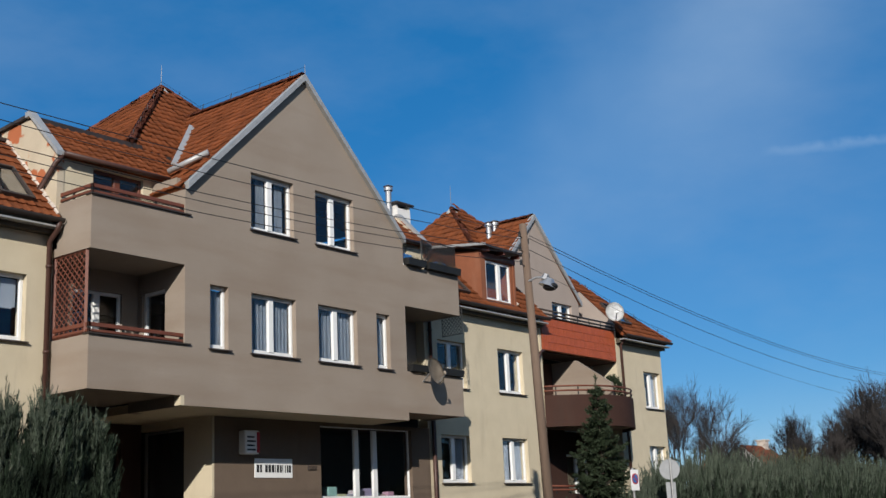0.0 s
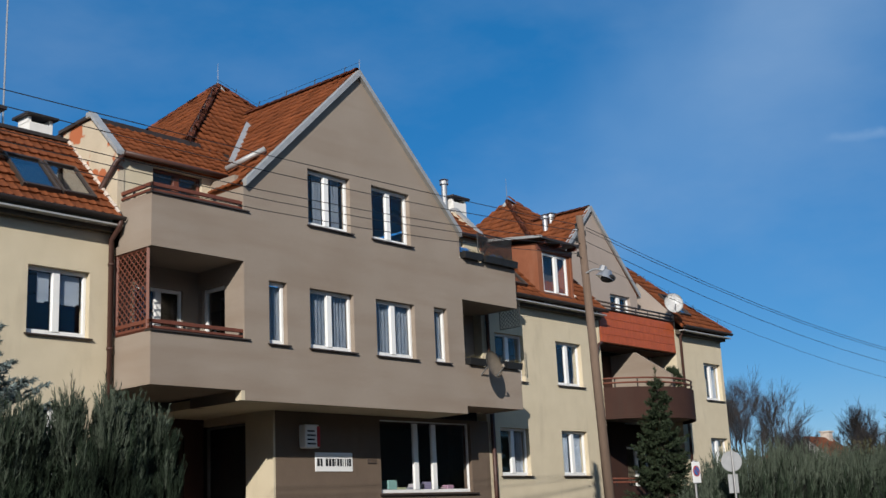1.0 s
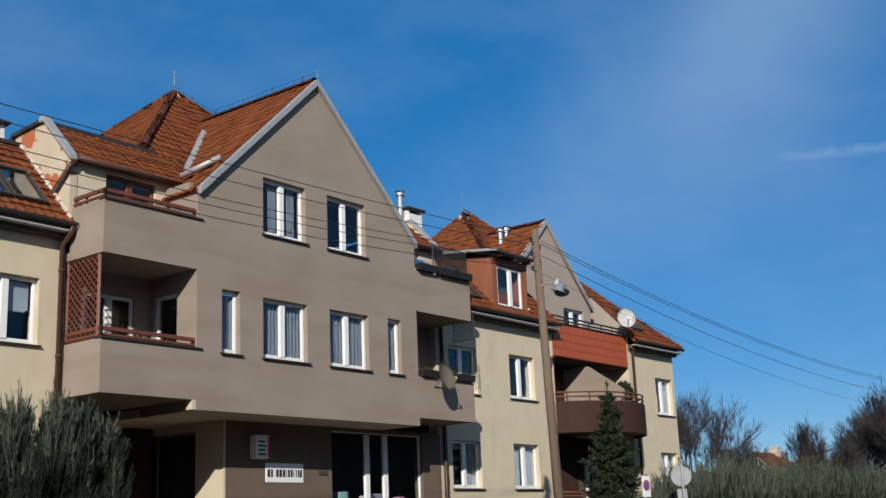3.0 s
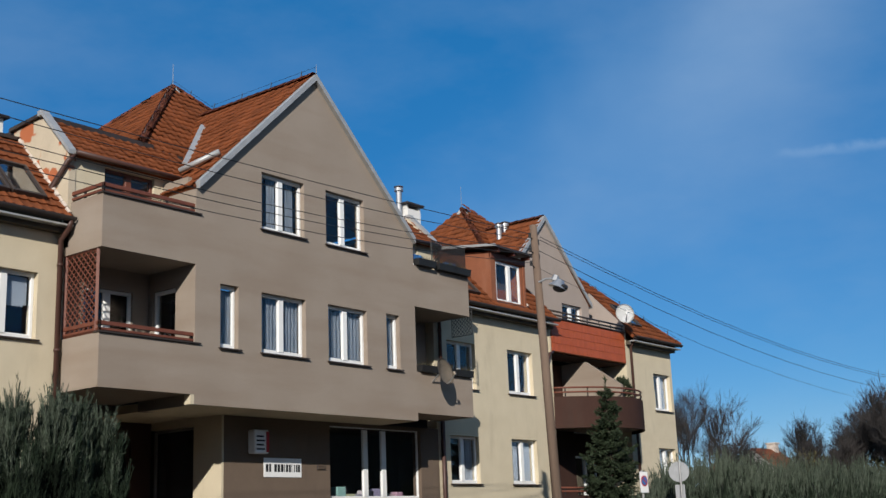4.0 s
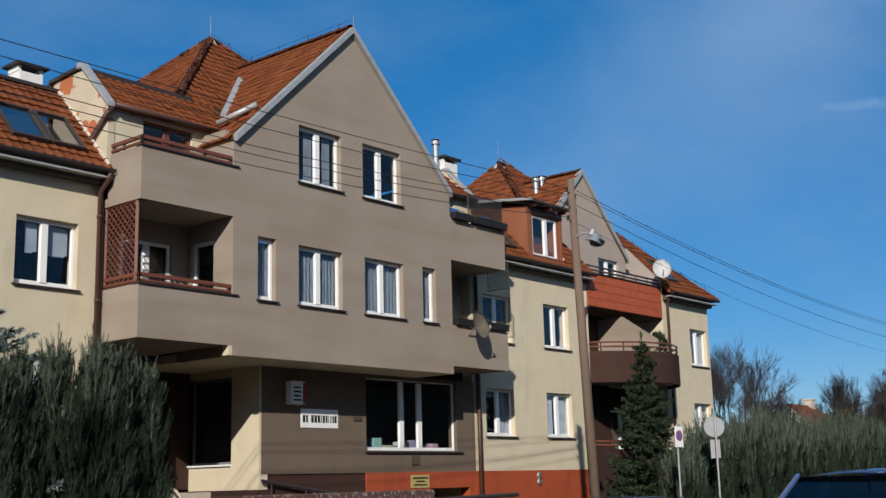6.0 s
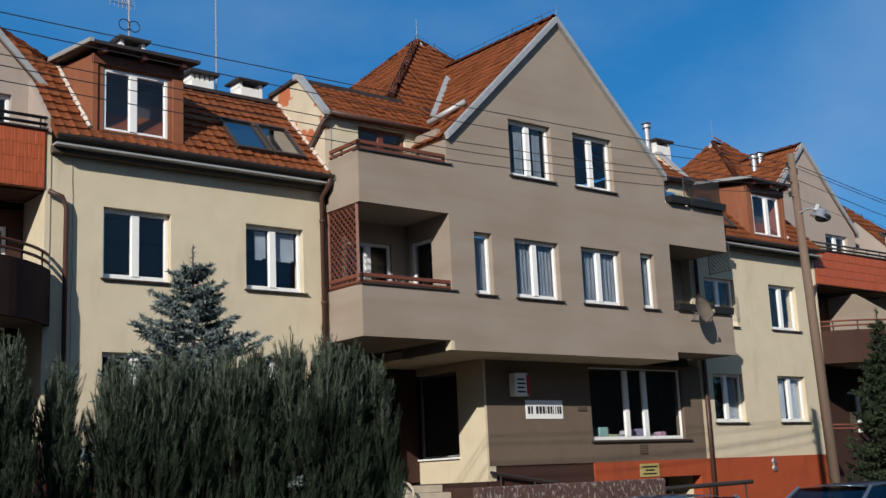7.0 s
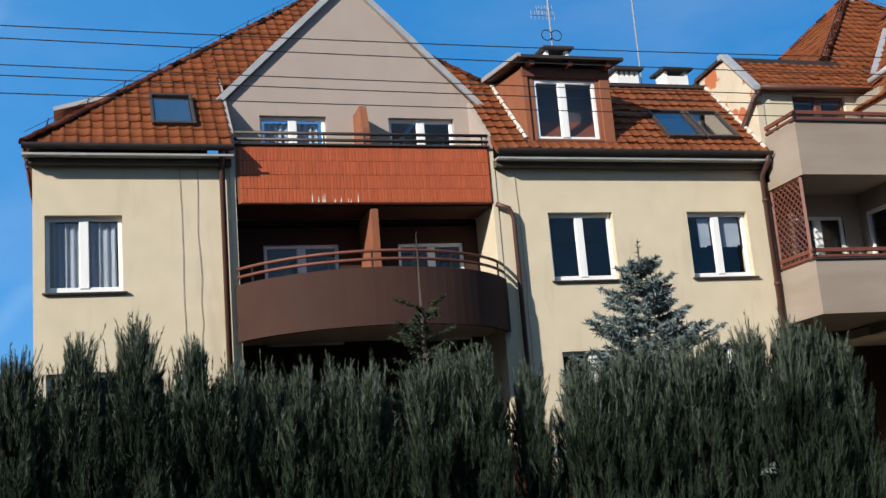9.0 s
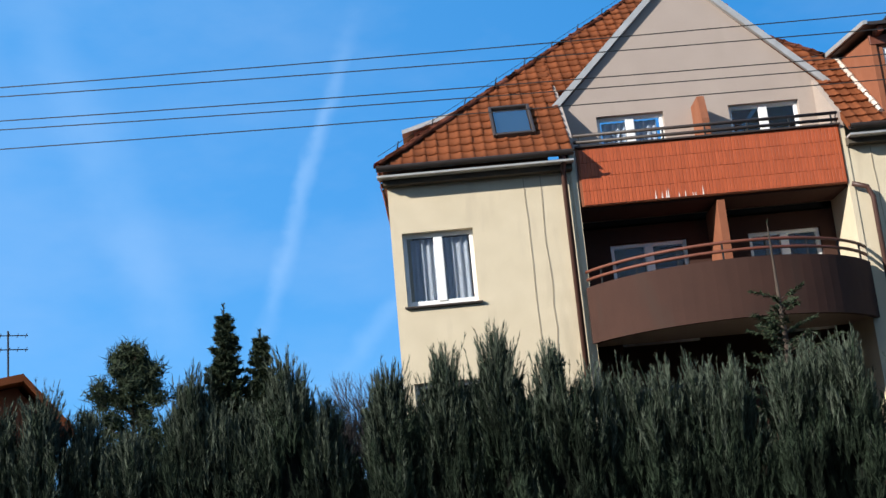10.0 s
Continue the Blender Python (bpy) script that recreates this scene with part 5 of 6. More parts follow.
def blades(roots, ways, lengths, widths, rng):
    """Thin pointed leaf blades: a sliver from each root along its way."""
    n = len(roots)
    ways = ways / np.linalg.norm(ways, axis=1, keepdims=True)
    side = np.cross(ways, rng.normal(size=(n, 3)))
    side /= np.linalg.norm(side, axis=1, keepdims=True) + 1e-9
    tip = roots + ways * lengths[:, None]
    v = np.stack([roots + side * widths[:, None], tip, roots - side * widths[:, None]], 1).reshape(-1, 3)
    return v, np.arange(3 * n).reshape(-1, 3)


def leaf_mesh(name, v, f, material, parent=None, label=""):
    me = bpy.data.meshes.new(name)
    k = f.shape[1]
    me.vertices.add(len(v))
    me.vertices.foreach_set("co", v.astype(np.float32).ravel())
    me.loops.add(f.size)
    me.loops.foreach_set("vertex_index", f.astype(np.int32).ravel())
    me.polygons.add(len(f))
    me.polygons.foreach_set("loop_start", np.arange(0, f.size, k, dtype=np.int32))
    me.update(calc_edges=True)
    me.materials.append(material)
    ob = new(name, me)
    if parent:
        ob.parent = parent
    if label:
        ob["label"] = label
    return ob


def plumes(bases, leans, lengths, per, rng, width=0.010, blade=0.13):
    """Upright feathery sprays: short blades set along each lean."""
    k = len(bases)
    t = rng.uniform(0.05, 1.0, size=(k, per))
    pos = bases[:, None] + leans[:, None] * (t * lengths[:, None])[..., None]
    out = rng.normal(size=(k, per, 3)) * 0.24
    way = leans[:, None] + out
    ln = blade * (1.15 - 0.6 * t) * rng.uniform(0.6, 1.3, size=t.shape)
    return blades(pos.reshape(-1, 3), way.reshape(-1, 3), ln.ravel(), np.full(k * per, width), rng)


def hedge(name, label, shrubs, seed, per_shrub, per, scale=1.0, tips=0.86):
    """A row of upright junipers: near-black cores as painted inner shade, feathery sprays outside, young shoots at the
    top coloured paler as if sunlit.
    """
    rng = np.random.default_rng(seed)
    th = thing(name, label, "hedge", kind="stuff", at=(0, 0, 0))
    old, young = [], []
    bm = bmesh.new()
    for x, y, g, h, r in shrubs:
        tufts = int(per_shrub * h * r / 5)
        t = np.repeat(rng.beta(1.3, 1.0, size=tufts), 5)
        a = np.repeat(rng.uniform(0, 2 * np.pi, size=tufts), 5)
        m = len(t)
        lobe = 1 + 0.2 * np.sin(3 * a + x * 7) + 0.14 * np.sin(7 * a + 9 * t + x)
        rad = r * np.power(np.clip(1 - t ** 2.6, 0, 1), 0.75) * lobe * np.repeat(rng.uniform(0.66, 1.12, size=tufts), 5)
        base = np.stack([x + rad * np.cos(a), y + 1.15 * rad * np.sin(a), g + h * t * 0.93], 1) + rng.normal(size=(m, 3)) * (0.03, 0.03, 0.08) * scale
        lean = np.stack([np.cos(a) * 0.16, np.sin(a) * 0.16, np.ones(m)], 1) + np.repeat(rng.normal(size=(tufts, 3)) * 0.10, 5, axis=0) + rng.normal(size=(m, 3)) * 0.05
        lean /= np.linalg.norm(lean, axis=1, keepdims=True)
        ln = scale * rng.uniform(0.26, 0.58, size=m) * (0.75 + 0.5 * t)
        # upper sprays take the paler colour, painted as if the sun caught them
        sunlit_top = t + rng.normal(size=m) * 0.16 > tips
        for pick, to in ((~sunlit_top, old), (sunlit_top, young)):
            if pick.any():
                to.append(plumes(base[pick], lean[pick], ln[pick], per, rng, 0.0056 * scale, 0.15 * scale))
        # leading shoots that rise above the crown
        m = 20
        base = np.stack([x + rng.normal(size=m) * r * 0.28, y + rng.normal(size=m) * r * 0.28, g + h * rng.uniform(0.75, 0.95, size=m)], 1)
        lean = np.array([0, 0, 1.0]) + rng.normal(size=(m, 3)) * 0.08
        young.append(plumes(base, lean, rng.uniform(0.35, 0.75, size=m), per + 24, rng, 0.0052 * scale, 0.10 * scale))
        # stacked core, coloured as the dark inside of the shrub
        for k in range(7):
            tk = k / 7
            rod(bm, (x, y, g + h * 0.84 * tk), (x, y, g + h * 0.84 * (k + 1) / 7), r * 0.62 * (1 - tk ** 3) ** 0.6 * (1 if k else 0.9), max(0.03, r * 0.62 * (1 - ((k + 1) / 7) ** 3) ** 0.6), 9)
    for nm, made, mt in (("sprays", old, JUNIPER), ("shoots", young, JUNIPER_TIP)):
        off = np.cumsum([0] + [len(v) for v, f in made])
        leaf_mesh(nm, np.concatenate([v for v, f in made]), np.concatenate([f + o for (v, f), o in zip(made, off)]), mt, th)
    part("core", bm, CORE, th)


HEDGE_Y = 15.95
rnd = random.Random(5)
row = []
x = -13.0
while x < -4.0:
    row.append((x, HEDGE_Y + rnd.uniform(-0.15, 0.15), land(0, HEDGE_Y) - 0.05, 3.15 + 0.25 * math.sin(x * 1.7) + rnd.uniform(-0.25, 0.3), rnd.uniform(0.5, 0.65)))
    x += rnd.uniform(0.5, 0.7)
# shrub by shrub along the house: place and height of the top
TOPS = ((-3.55, 4.1), (-3.1, 3.5), (-2.65, 3.5), (-2.2, 4.15), (-1.8, 3.5), (-0.85, 3.85), (-0.45, 3.4), (-0.1, 4.05), (0.3, 3.4), (0.66, 4.2),
        (1.05, 3.45), (1.4, 3.9), (1.9, 3.55), (2.4, 3.55), (2.9, 3.45), (3.35, 3.5), (3.75, 3.5), (4.5, 3.5), (4.95, 3.6), (5.38, 3.72),
        (6.22, 3.45), (7.05, 3.45), (7.6, 3.5), (8.15, 3.55), (8.75, 3.6), (9.3, 3.68), (9.9, 3.78), (10.5, 3.9), (11.05, 3.82), (11.5, 3.62))
for x, z in TOPS:
    row.append((x, HEDGE_Y + rnd.uniform(-0.12, 0.12), land(0, HEDGE_Y) - 0.05, z - 0.58, 0.3 if x == 6.22 else rnd.uniform(0.44, 0.54)))
hedge("juniper_hedge", "tall grey-green juniper hedge along the pavement", row, 3, 660, 44)
row = [(29.6, 16.2, 0.3, 1.3, 0.6), (30.1, 16.2, 0.3, 1.7, 0.6), (30.6, 16.25, 0.3, 2.05, 0.6), (31.1, 16.2, 0.3, 2.3, 0.65), (31.7, 16.3, 0.3, 2.5, 0.65)]
x = 32.2
while x < 92:
    row.append((x, HEDGE_Y + 0.3 + rnd.uniform(-0.2, 0.2), land(0, HEDGE_Y) - 0.05, 2.4 + min(1.0, (x - 32) * 0.35) * 0.35 + rnd.uniform(-0.15, 0.2) + max(0, x - 50) * 0.012, rnd.uniform(0.6, 0.8)))
    x += rnd.uniform(0.7, 1.0)
hedge("juniper_hedge", "grey-green juniper hedge beside the street", row, 4, 210, 24, 1.4, 0.7)


def conifer(name, label, x, y, h, r, seed, needles, levels=16, bare_top=0.08, start=0.1, droop=0.1, per=26, blade=0.075, arms=7, full=1.0):
    """A trunk, whorls of branches that turn up at their tips, and needles all along them."""
    rng = np.random.default_rng(seed)
    g = land(x, y) if y < 40 else 0.0
    th = thing(name, label, "tree", "conifers", at=(x, y, g))
    bm = bmesh.new()
    rod(bm, (0, 0, -0.1), (0, 0, h), 0.02 * h, 0.008, 9)
    part("trunk", bm, BARK, th)
    bm = bmesh.new()
    vs, fs, off = [], [], 0
    for i in range(levels):
        t = start + (1 - start - bare_top) * i / (levels - 1)
        z = h * t
        length = r * full * (1 - t) ** 0.95 + 0.05 * r
        for k in range(arms):
            a = 2 * math.pi * (k + rng.uniform(-0.3, 0.3)) / arms + i * 0.9
            ln = length * rng.uniform(0.5, 1.4)
            d = np.array([math.cos(a), math.sin(a), 0.0])
            zj = z + rng.uniform(-0.5, 0.5) * h * (1 - start) / levels
            pts = [np.array([0, 0, zj]) + d * ln * s + np.array([0, 0, (-droop * math.sin(s * 2.4) + 0.30 * s * s) * ln]) for s in (0, 0.35, 0.7, 1.0)]
            for p, q_ in zip(pts, pts[1:]):
                rod(bm, p, q_, 0.009 + 0.004 * h * 0.1, 0.005, 4)
            twigs = [(pts[1], pts[3])]
            for s in np.linspace(0.25, 0.92, 6):
                base = np.array([np.interp(s, (0, .35, .7, 1), [p[c] for p in pts]) for c in range(3)])
                for sg in (-1, 1):
                    tw = np.array([-d[1], d[0], 0]) * sg * 0.8 + d * 0.8 + np.array([0, 0, 0.25])
                    twigs.append((base, base + tw * ln * 0.32 * (1.15 - s)))
            for p, q_ in twigs:
                L = np.linalg.norm(q_ - p)
                m = max(6, int(per * L / 0.35))
                s = rng.uniform(0, 1, size=m)
                root = p + (q_ - p) * s[:, None]
                way = (q_ - p) / L + rng.normal(size=(m, 3)) * 0.75
                v, f = blades(root, way, rng.uniform(0.6, 1.2, size=m) * blade, np.full(m, blade * 0.16), rng)
                vs.append(v)
                fs.append(f + off)
                off += len(v)
    m = 60
    root = np.stack([np.zeros(m), np.zeros(m), h * rng.uniform(1 - bare_top * 1.6, 1.0, size=m)], 1)
    v, f = blades(root, np.array([0, 0, .8]) + rng.normal(size=(m, 3)) * 0.5, np.full(m, blade), np.full(m, blade * 0.13), rng)
    vs.append(v)
    fs.append(f + off)
    tagged(part("branches", bm, BARK, th), kind="stuff")
    leaf_mesh("crown", np.concatenate(vs), np.concatenate(fs), needles, th)
    return th


conifer("blue_spruce", "blue-grey spruce in front of the cream wall", 9.25, 18.0, 5.32, 2.25, 11, SPRUCE_BLUE, 24, per=48, blade=0.10, arms=9)
conifer("young_fir", "thin young fir with a bare leader before the balcony", 5.38, 18.45, 5.6, 1.25, 12, SPRUCE_DARK, 18, bare_top=0.24, start=0.08, per=24, blade=0.08, arms=5, droop=-0.15)
conifer("dark_spruce", "dark green spruce beside the curved balcony", 31.7, 18.4, 5.55, 1.3, 13, SPRUCE_DARK, 24, per=44, blade=0.13, arms=7, droop=0.38)
conifer("far_spruce", "dark spruce behind the hedge", -7.37, 38.5, 9.3, 1.75, 14, SPRUCE_DARK, 40, per=44, blade=0.17, arms=9, droop=0.25, bare_top=0.05)
conifer("far_spruce", "dark spruce behind the hedge", -6.2, 38.6, 8.4, 1.6, 15, SPRUCE_DARK, 38, per=44, blade=0.17, arms=9, droop=0.25, bare_top=0.05)


def pine(x, y, h, seed):
    rng = np.random.default_rng(seed)
    th = thing("pine_tree", "dark pine with tufted branches behind the hedge", "tree", "conifers", at=(x, y, 0.4))
    bm = bmesh.new()
    rod(bm, (0, 0, -0.4), (0, 0, h * 0.95), 0.14, 0.03, 9)
    part("trunk", bm, BARK, th)
    bm = bmesh.new()
    vs, fs, off = [], [], 0
    for i in range(34):
        t = 0.3 + 0.7 * (i / 33)
        a = i * 2.4
        ln = 3.6 * (1.04 - t) ** 0.9 + 0.1
        base = np.array([0, 0, h * t * 0.98])
        tip = base + np.array([math.cos(a) * ln, math.sin(a) * ln, ln * 0.45 + 0.1])
        rod(bm, base, tip, 0.035, 0.012, 5)
        for s in (0.45, 0.72, 1.0):
            c = base + (tip - base) * s + rng.normal(size=3) * 0.10
            m = 190
            way = rng.normal(size=(m, 3)) + np.array([0, 0, 0.5])
            v, f = blades(c + rng.normal(size=(m, 3)) * 0.13, way, rng.uniform(.2, .38, size=m), np.full(m, 0.02), rng)
            vs.append(v)
            fs.append(f + off)
            off += len(v)
    tagged(part("branches", bm, BARK, th), kind="stuff")
    leaf_mesh("crown", np.concatenate(vs), np.concatenate(fs), SPRUCE_DARK, th)


pine(-10.1, 37.0, 7.7, 21)


def bare_tree(name, label, x, y, h, seed, spread=0.58, depth=7):
    """A leafless tree: limbs that fork again and again into fine twigs."""
    rr = random.Random(seed)
    th = thing(name, label, "tree", "bare trees", at=(x, y, 0.0))
    trunk, limbs = bmesh.new(), []

    def grow(p, way, ln, r, k):
        q_ = p + way * ln
        if k == 0:
            rod(trunk, p, q_, r, r * 0.75, 8)
        else:
            limbs.append((p, q_, r))
        if k >= depth:
            return
        for _ in range(3 if k < 4 else 4):
            turn = Vector((rr.gauss(0, 1), rr.gauss(0, 1), rr.gauss(0.2, 0.5))).normalized()
            w = (way + turn * spread + Vector((0, 0, 0.24))).normalized()
            grow(p.lerp(q_, rr.uniform(0.35, 1.0)), w, ln * rr.uniform(0.66, 0.88), r * 0.55, k + 1)

    grow(Vector((0, 0, -0.2)), Vector((rr.gauss(0, .04), rr.gauss(0, .04), 1)).normalized(), h * 0.24, h * 0.018, 0)
    part("trunk", trunk, BARK, th)
    v, f = [], []
    for p, q_, r in limbs:
        d = (q_ - p).normalized()
        s1 = d.orthogonal().normalized()
        s2 = d.cross(s1)
        r = max(r, 0.0075)
        b = len(v)
        for c, rad in ((p, r), (q_, r * 0.6)):
            for a in (0, 2.094, 4.189):
                v.append(tuple(c + (s1 * math.cos(a) + s2 * math.sin(a)) * rad))
        f += [(b, b + 1, b + 4, b + 3), (b + 1, b + 2, b + 5, b + 4), (b + 2, b, b + 3, b + 5)]
    me = bpy.data.meshes.new("crown")
    me.from_pydata(v, [], f)
    me.materials.append(TWIG)
    ob = new("crown", me)
    ob.parent = th
    return th


t1 = bare_tree("bare_tree", "leafless tree with a dense twiggy crown", 71.0, 35.0, 13.4, 1)
t2 = bare_tree("bare_tree", "leafless tree with a wide twiggy crown", 66.0, 23.6, 9.2, 2, 0.6)
t3 = bare_tree("bare_tree", "leafless tree with a dense twiggy crown", 98.0, 43.5, 9.7, 3)
for src, x, y, s, a in ((t2, 70.0, 27.0, 1.1, 60), (t1, 77.5, 34.9, 0.72, 40), (t1, 68.6, 37.6, 0.7, 130), (t2, 70.0, 22.0, 1.20, 100), (t2, 67.0, 20.4, 1.26, 200), (t3, 69, 18.0, 1.14, 10), (t2, 72.0, 25.2, 1.14, 300), (t2, 66.5, 16.0, 1.32, 330), (t3, 70.0, 13.0, 1.14, 55), (t3, 72.0, 20.0, 1.08, 150)):
    c = copy_thing(src, pose(x, y, 0, 0, 0, a))
    c.scale = (s, s, s)
for x, y, s, a in ((-3.2, 42, 0.94, 20), (-1.6, 41, 0.88, 120), (-0.2, 43, 0.9, 210), (-5.0, 44, 0.85, 320)):
    c = copy_thing(t3, pose(x, y, 0, 0, 0, a))
    c.scale = (s, s, s)


def bush(x, y, w, h, seed, material, label):
    rng = np.random.default_rng(seed)
    th = thing("evergreen_bush", label, "bush", "bushes", at=(x, y, 0))
    n = 24000
    d = rng.normal(size=(n, 3))
    d /= np.linalg.norm(d, axis=1, keepdims=True)
    d[:, 2] = np.abs(d[:, 2])
    lump = 1 + 0.22 * np.sin(d[:, :1] * 7 + d[:, 1:2] * 9 + seed) + 0.12 * np.sin(d[:, 2:] * 15)
    p = d * lump * rng.uniform(0.35, 0.95, size=(n, 1)) * np.array([w, w, h * 0.86])
    v, f = blades(p, d + rng.normal(size=(n, 3)) * 0.6, rng.uniform(0.14, 0.3, size=n), np.full(n, 0.036), rng)
    leaf_mesh("foliage", v, f, material, th)
    bm = bmesh.new()
    rod(bm, (0, 0, -0.1), (0, 0, h * 0.8), 0.12, 0.05, 7)
    part("stem", bm, BARK, th)


bush(65.2, 25.2, 2.3, 5.0, 31, OCHRE, "ochre-green evergreen bush before the bare trees")
bush(66.5, 22.5, 2.6, 4.6, 32, OCHRE, "ochre-green evergreen bush before the bare trees")
bush(67.5, 19.5, 3.0, 5.2, 33, TWIG, "brown twiggy bush before the bare trees")
bush(69.0, 15.5, 3.2, 5.4, 34, TWIG, "brown twiggy bush before the bare trees")
bush(71.5, 37.5, 3.5, 5.0, 35, TWIG, "brown twiggy bush before the bare trees")

# ball shrub in a pot on the far curved balcony
bush_th = thing("potted_thuja", "small round thuja on the balcony", "plant", at=(35.6, 20.0, 4.95))
rng = np.random.default_rng(9)
d = rng.normal(size=(1500, 3))
d /= np.linalg.norm(d, axis=1, keepdims=True)
v, f = blades(d * np.array([0.32, 0.32, 0.5]) * rng.uniform(0.6, 1, size=(1500, 1)) + np.array([0, 0, 1.05]), d + np.array([0, 0, 0.5]), np.full(1500, 0.12), np.full(1500, 0.02), rng)
leaf_mesh("foliage", v, f, SPRUCE_DARK, bush_th)
bm = bmesh.new()
rod(bm, (0, 0, 0), (0, 0, 0.6), 0.2, 0.26, 14)
part("pot", bm, BROWN, bush_th)

# ---- neighbouring houses ----
far = thing("far_house", "small white gabled house with a red roof", "house", at=(84.3, 36.66, 0.0))
far.rotation_euler = (0, 0, radians(0))
bm = bmesh.new()
prism(bm, [(-1.9, 0), (-1.9, 4.95), (0, 6.6), (1.9, 4.95), (1.9, 0)], "x", 0, 4.6)
part("wall", bm, WHITE_WALL, far)
bm = bmesh.new()
for s in (-1, 1):
    prism(bm, [(0, 6.62), (0, 6.74), (s * 2.2, 4.82), (s * 2.2, 4.7)], "x", -0.12, 4.8)
part("roof", bm, ROOF, far)
bm = boxed(3.5, 4.2, -0.35, 0.35, 6.3, 7.1, 0.03)
box(bm, 3.42, 4.28, -0.43, 0.43, 7.1, 7.22, 0.02)
part("chimney", bm, MORTAR, far, "pale rendered chimney with a wider cap")
wing = part("wing", boxed(1.2, 4.4, 1.91, 4.2, 0, 4.9), WHITE_WALL, far)
bm = bmesh.new()
prism(bm, [(1.0, 4.8), (2.8, 5.95), (2.8, 6.07), (0.95, 4.92)], "y", 1.3, 4.4)
part("roof", bm, ROOF, wing)
near = thing("brick_house", "terracotta house with a red tiled gable roof", "house", at=(-8.62, 23.4, 0))
bm = bmesh.new()
prism(bm, [(-5.0, 0), (-5.0, 4.3), (-0.1, 5.25), (0.42, 4.6), (0.42, 0)], "y", 0.0, 8)
part("wall", bm, ORANGE_WALL, near, "shaded terracotta wall")
bm = bmesh.new()
prism(bm, [(0.0, 5.45), (0.0, 5.3), (0.95, 4.2), (0.95, 4.35)], "y", -0.5, 8.4)
prism(bm, [(0.0, 5.45), (0.0, 5.3), (-5.3, 4.3), (-5.3, 4.45)], "y", -0.5, 8.4)
part("roof", bm, ROOF, near)
bm = bmesh.new()
rod(bm, (-0.2, 1, 5.2), (-0.2, 1, 6.6), 0.02)
for hh in (6.2, 6.5):
    rod(bm, (-1.2, 1, hh), (0.2, 1, hh), 0.012)
    for i in range(9):
        rod(bm, (-1.2 + i * 0.17, 0.75, hh), (-1.2 + i * 0.17, 1.25, hh), 0.008, sides=4)
part("aerial", bm, BLACK, near)
near.rotation_euler = (0, 0, radians(24))


# ---- parked cars ----
RUBBER = surface("tyre_rubber", (0.02, 0.02, 0.02), None, 0.8, 8, 60, 0.1)
CAR_GLASS = clear_glass("car_glass", (0.25, 0.28, 0.3), 0.1)


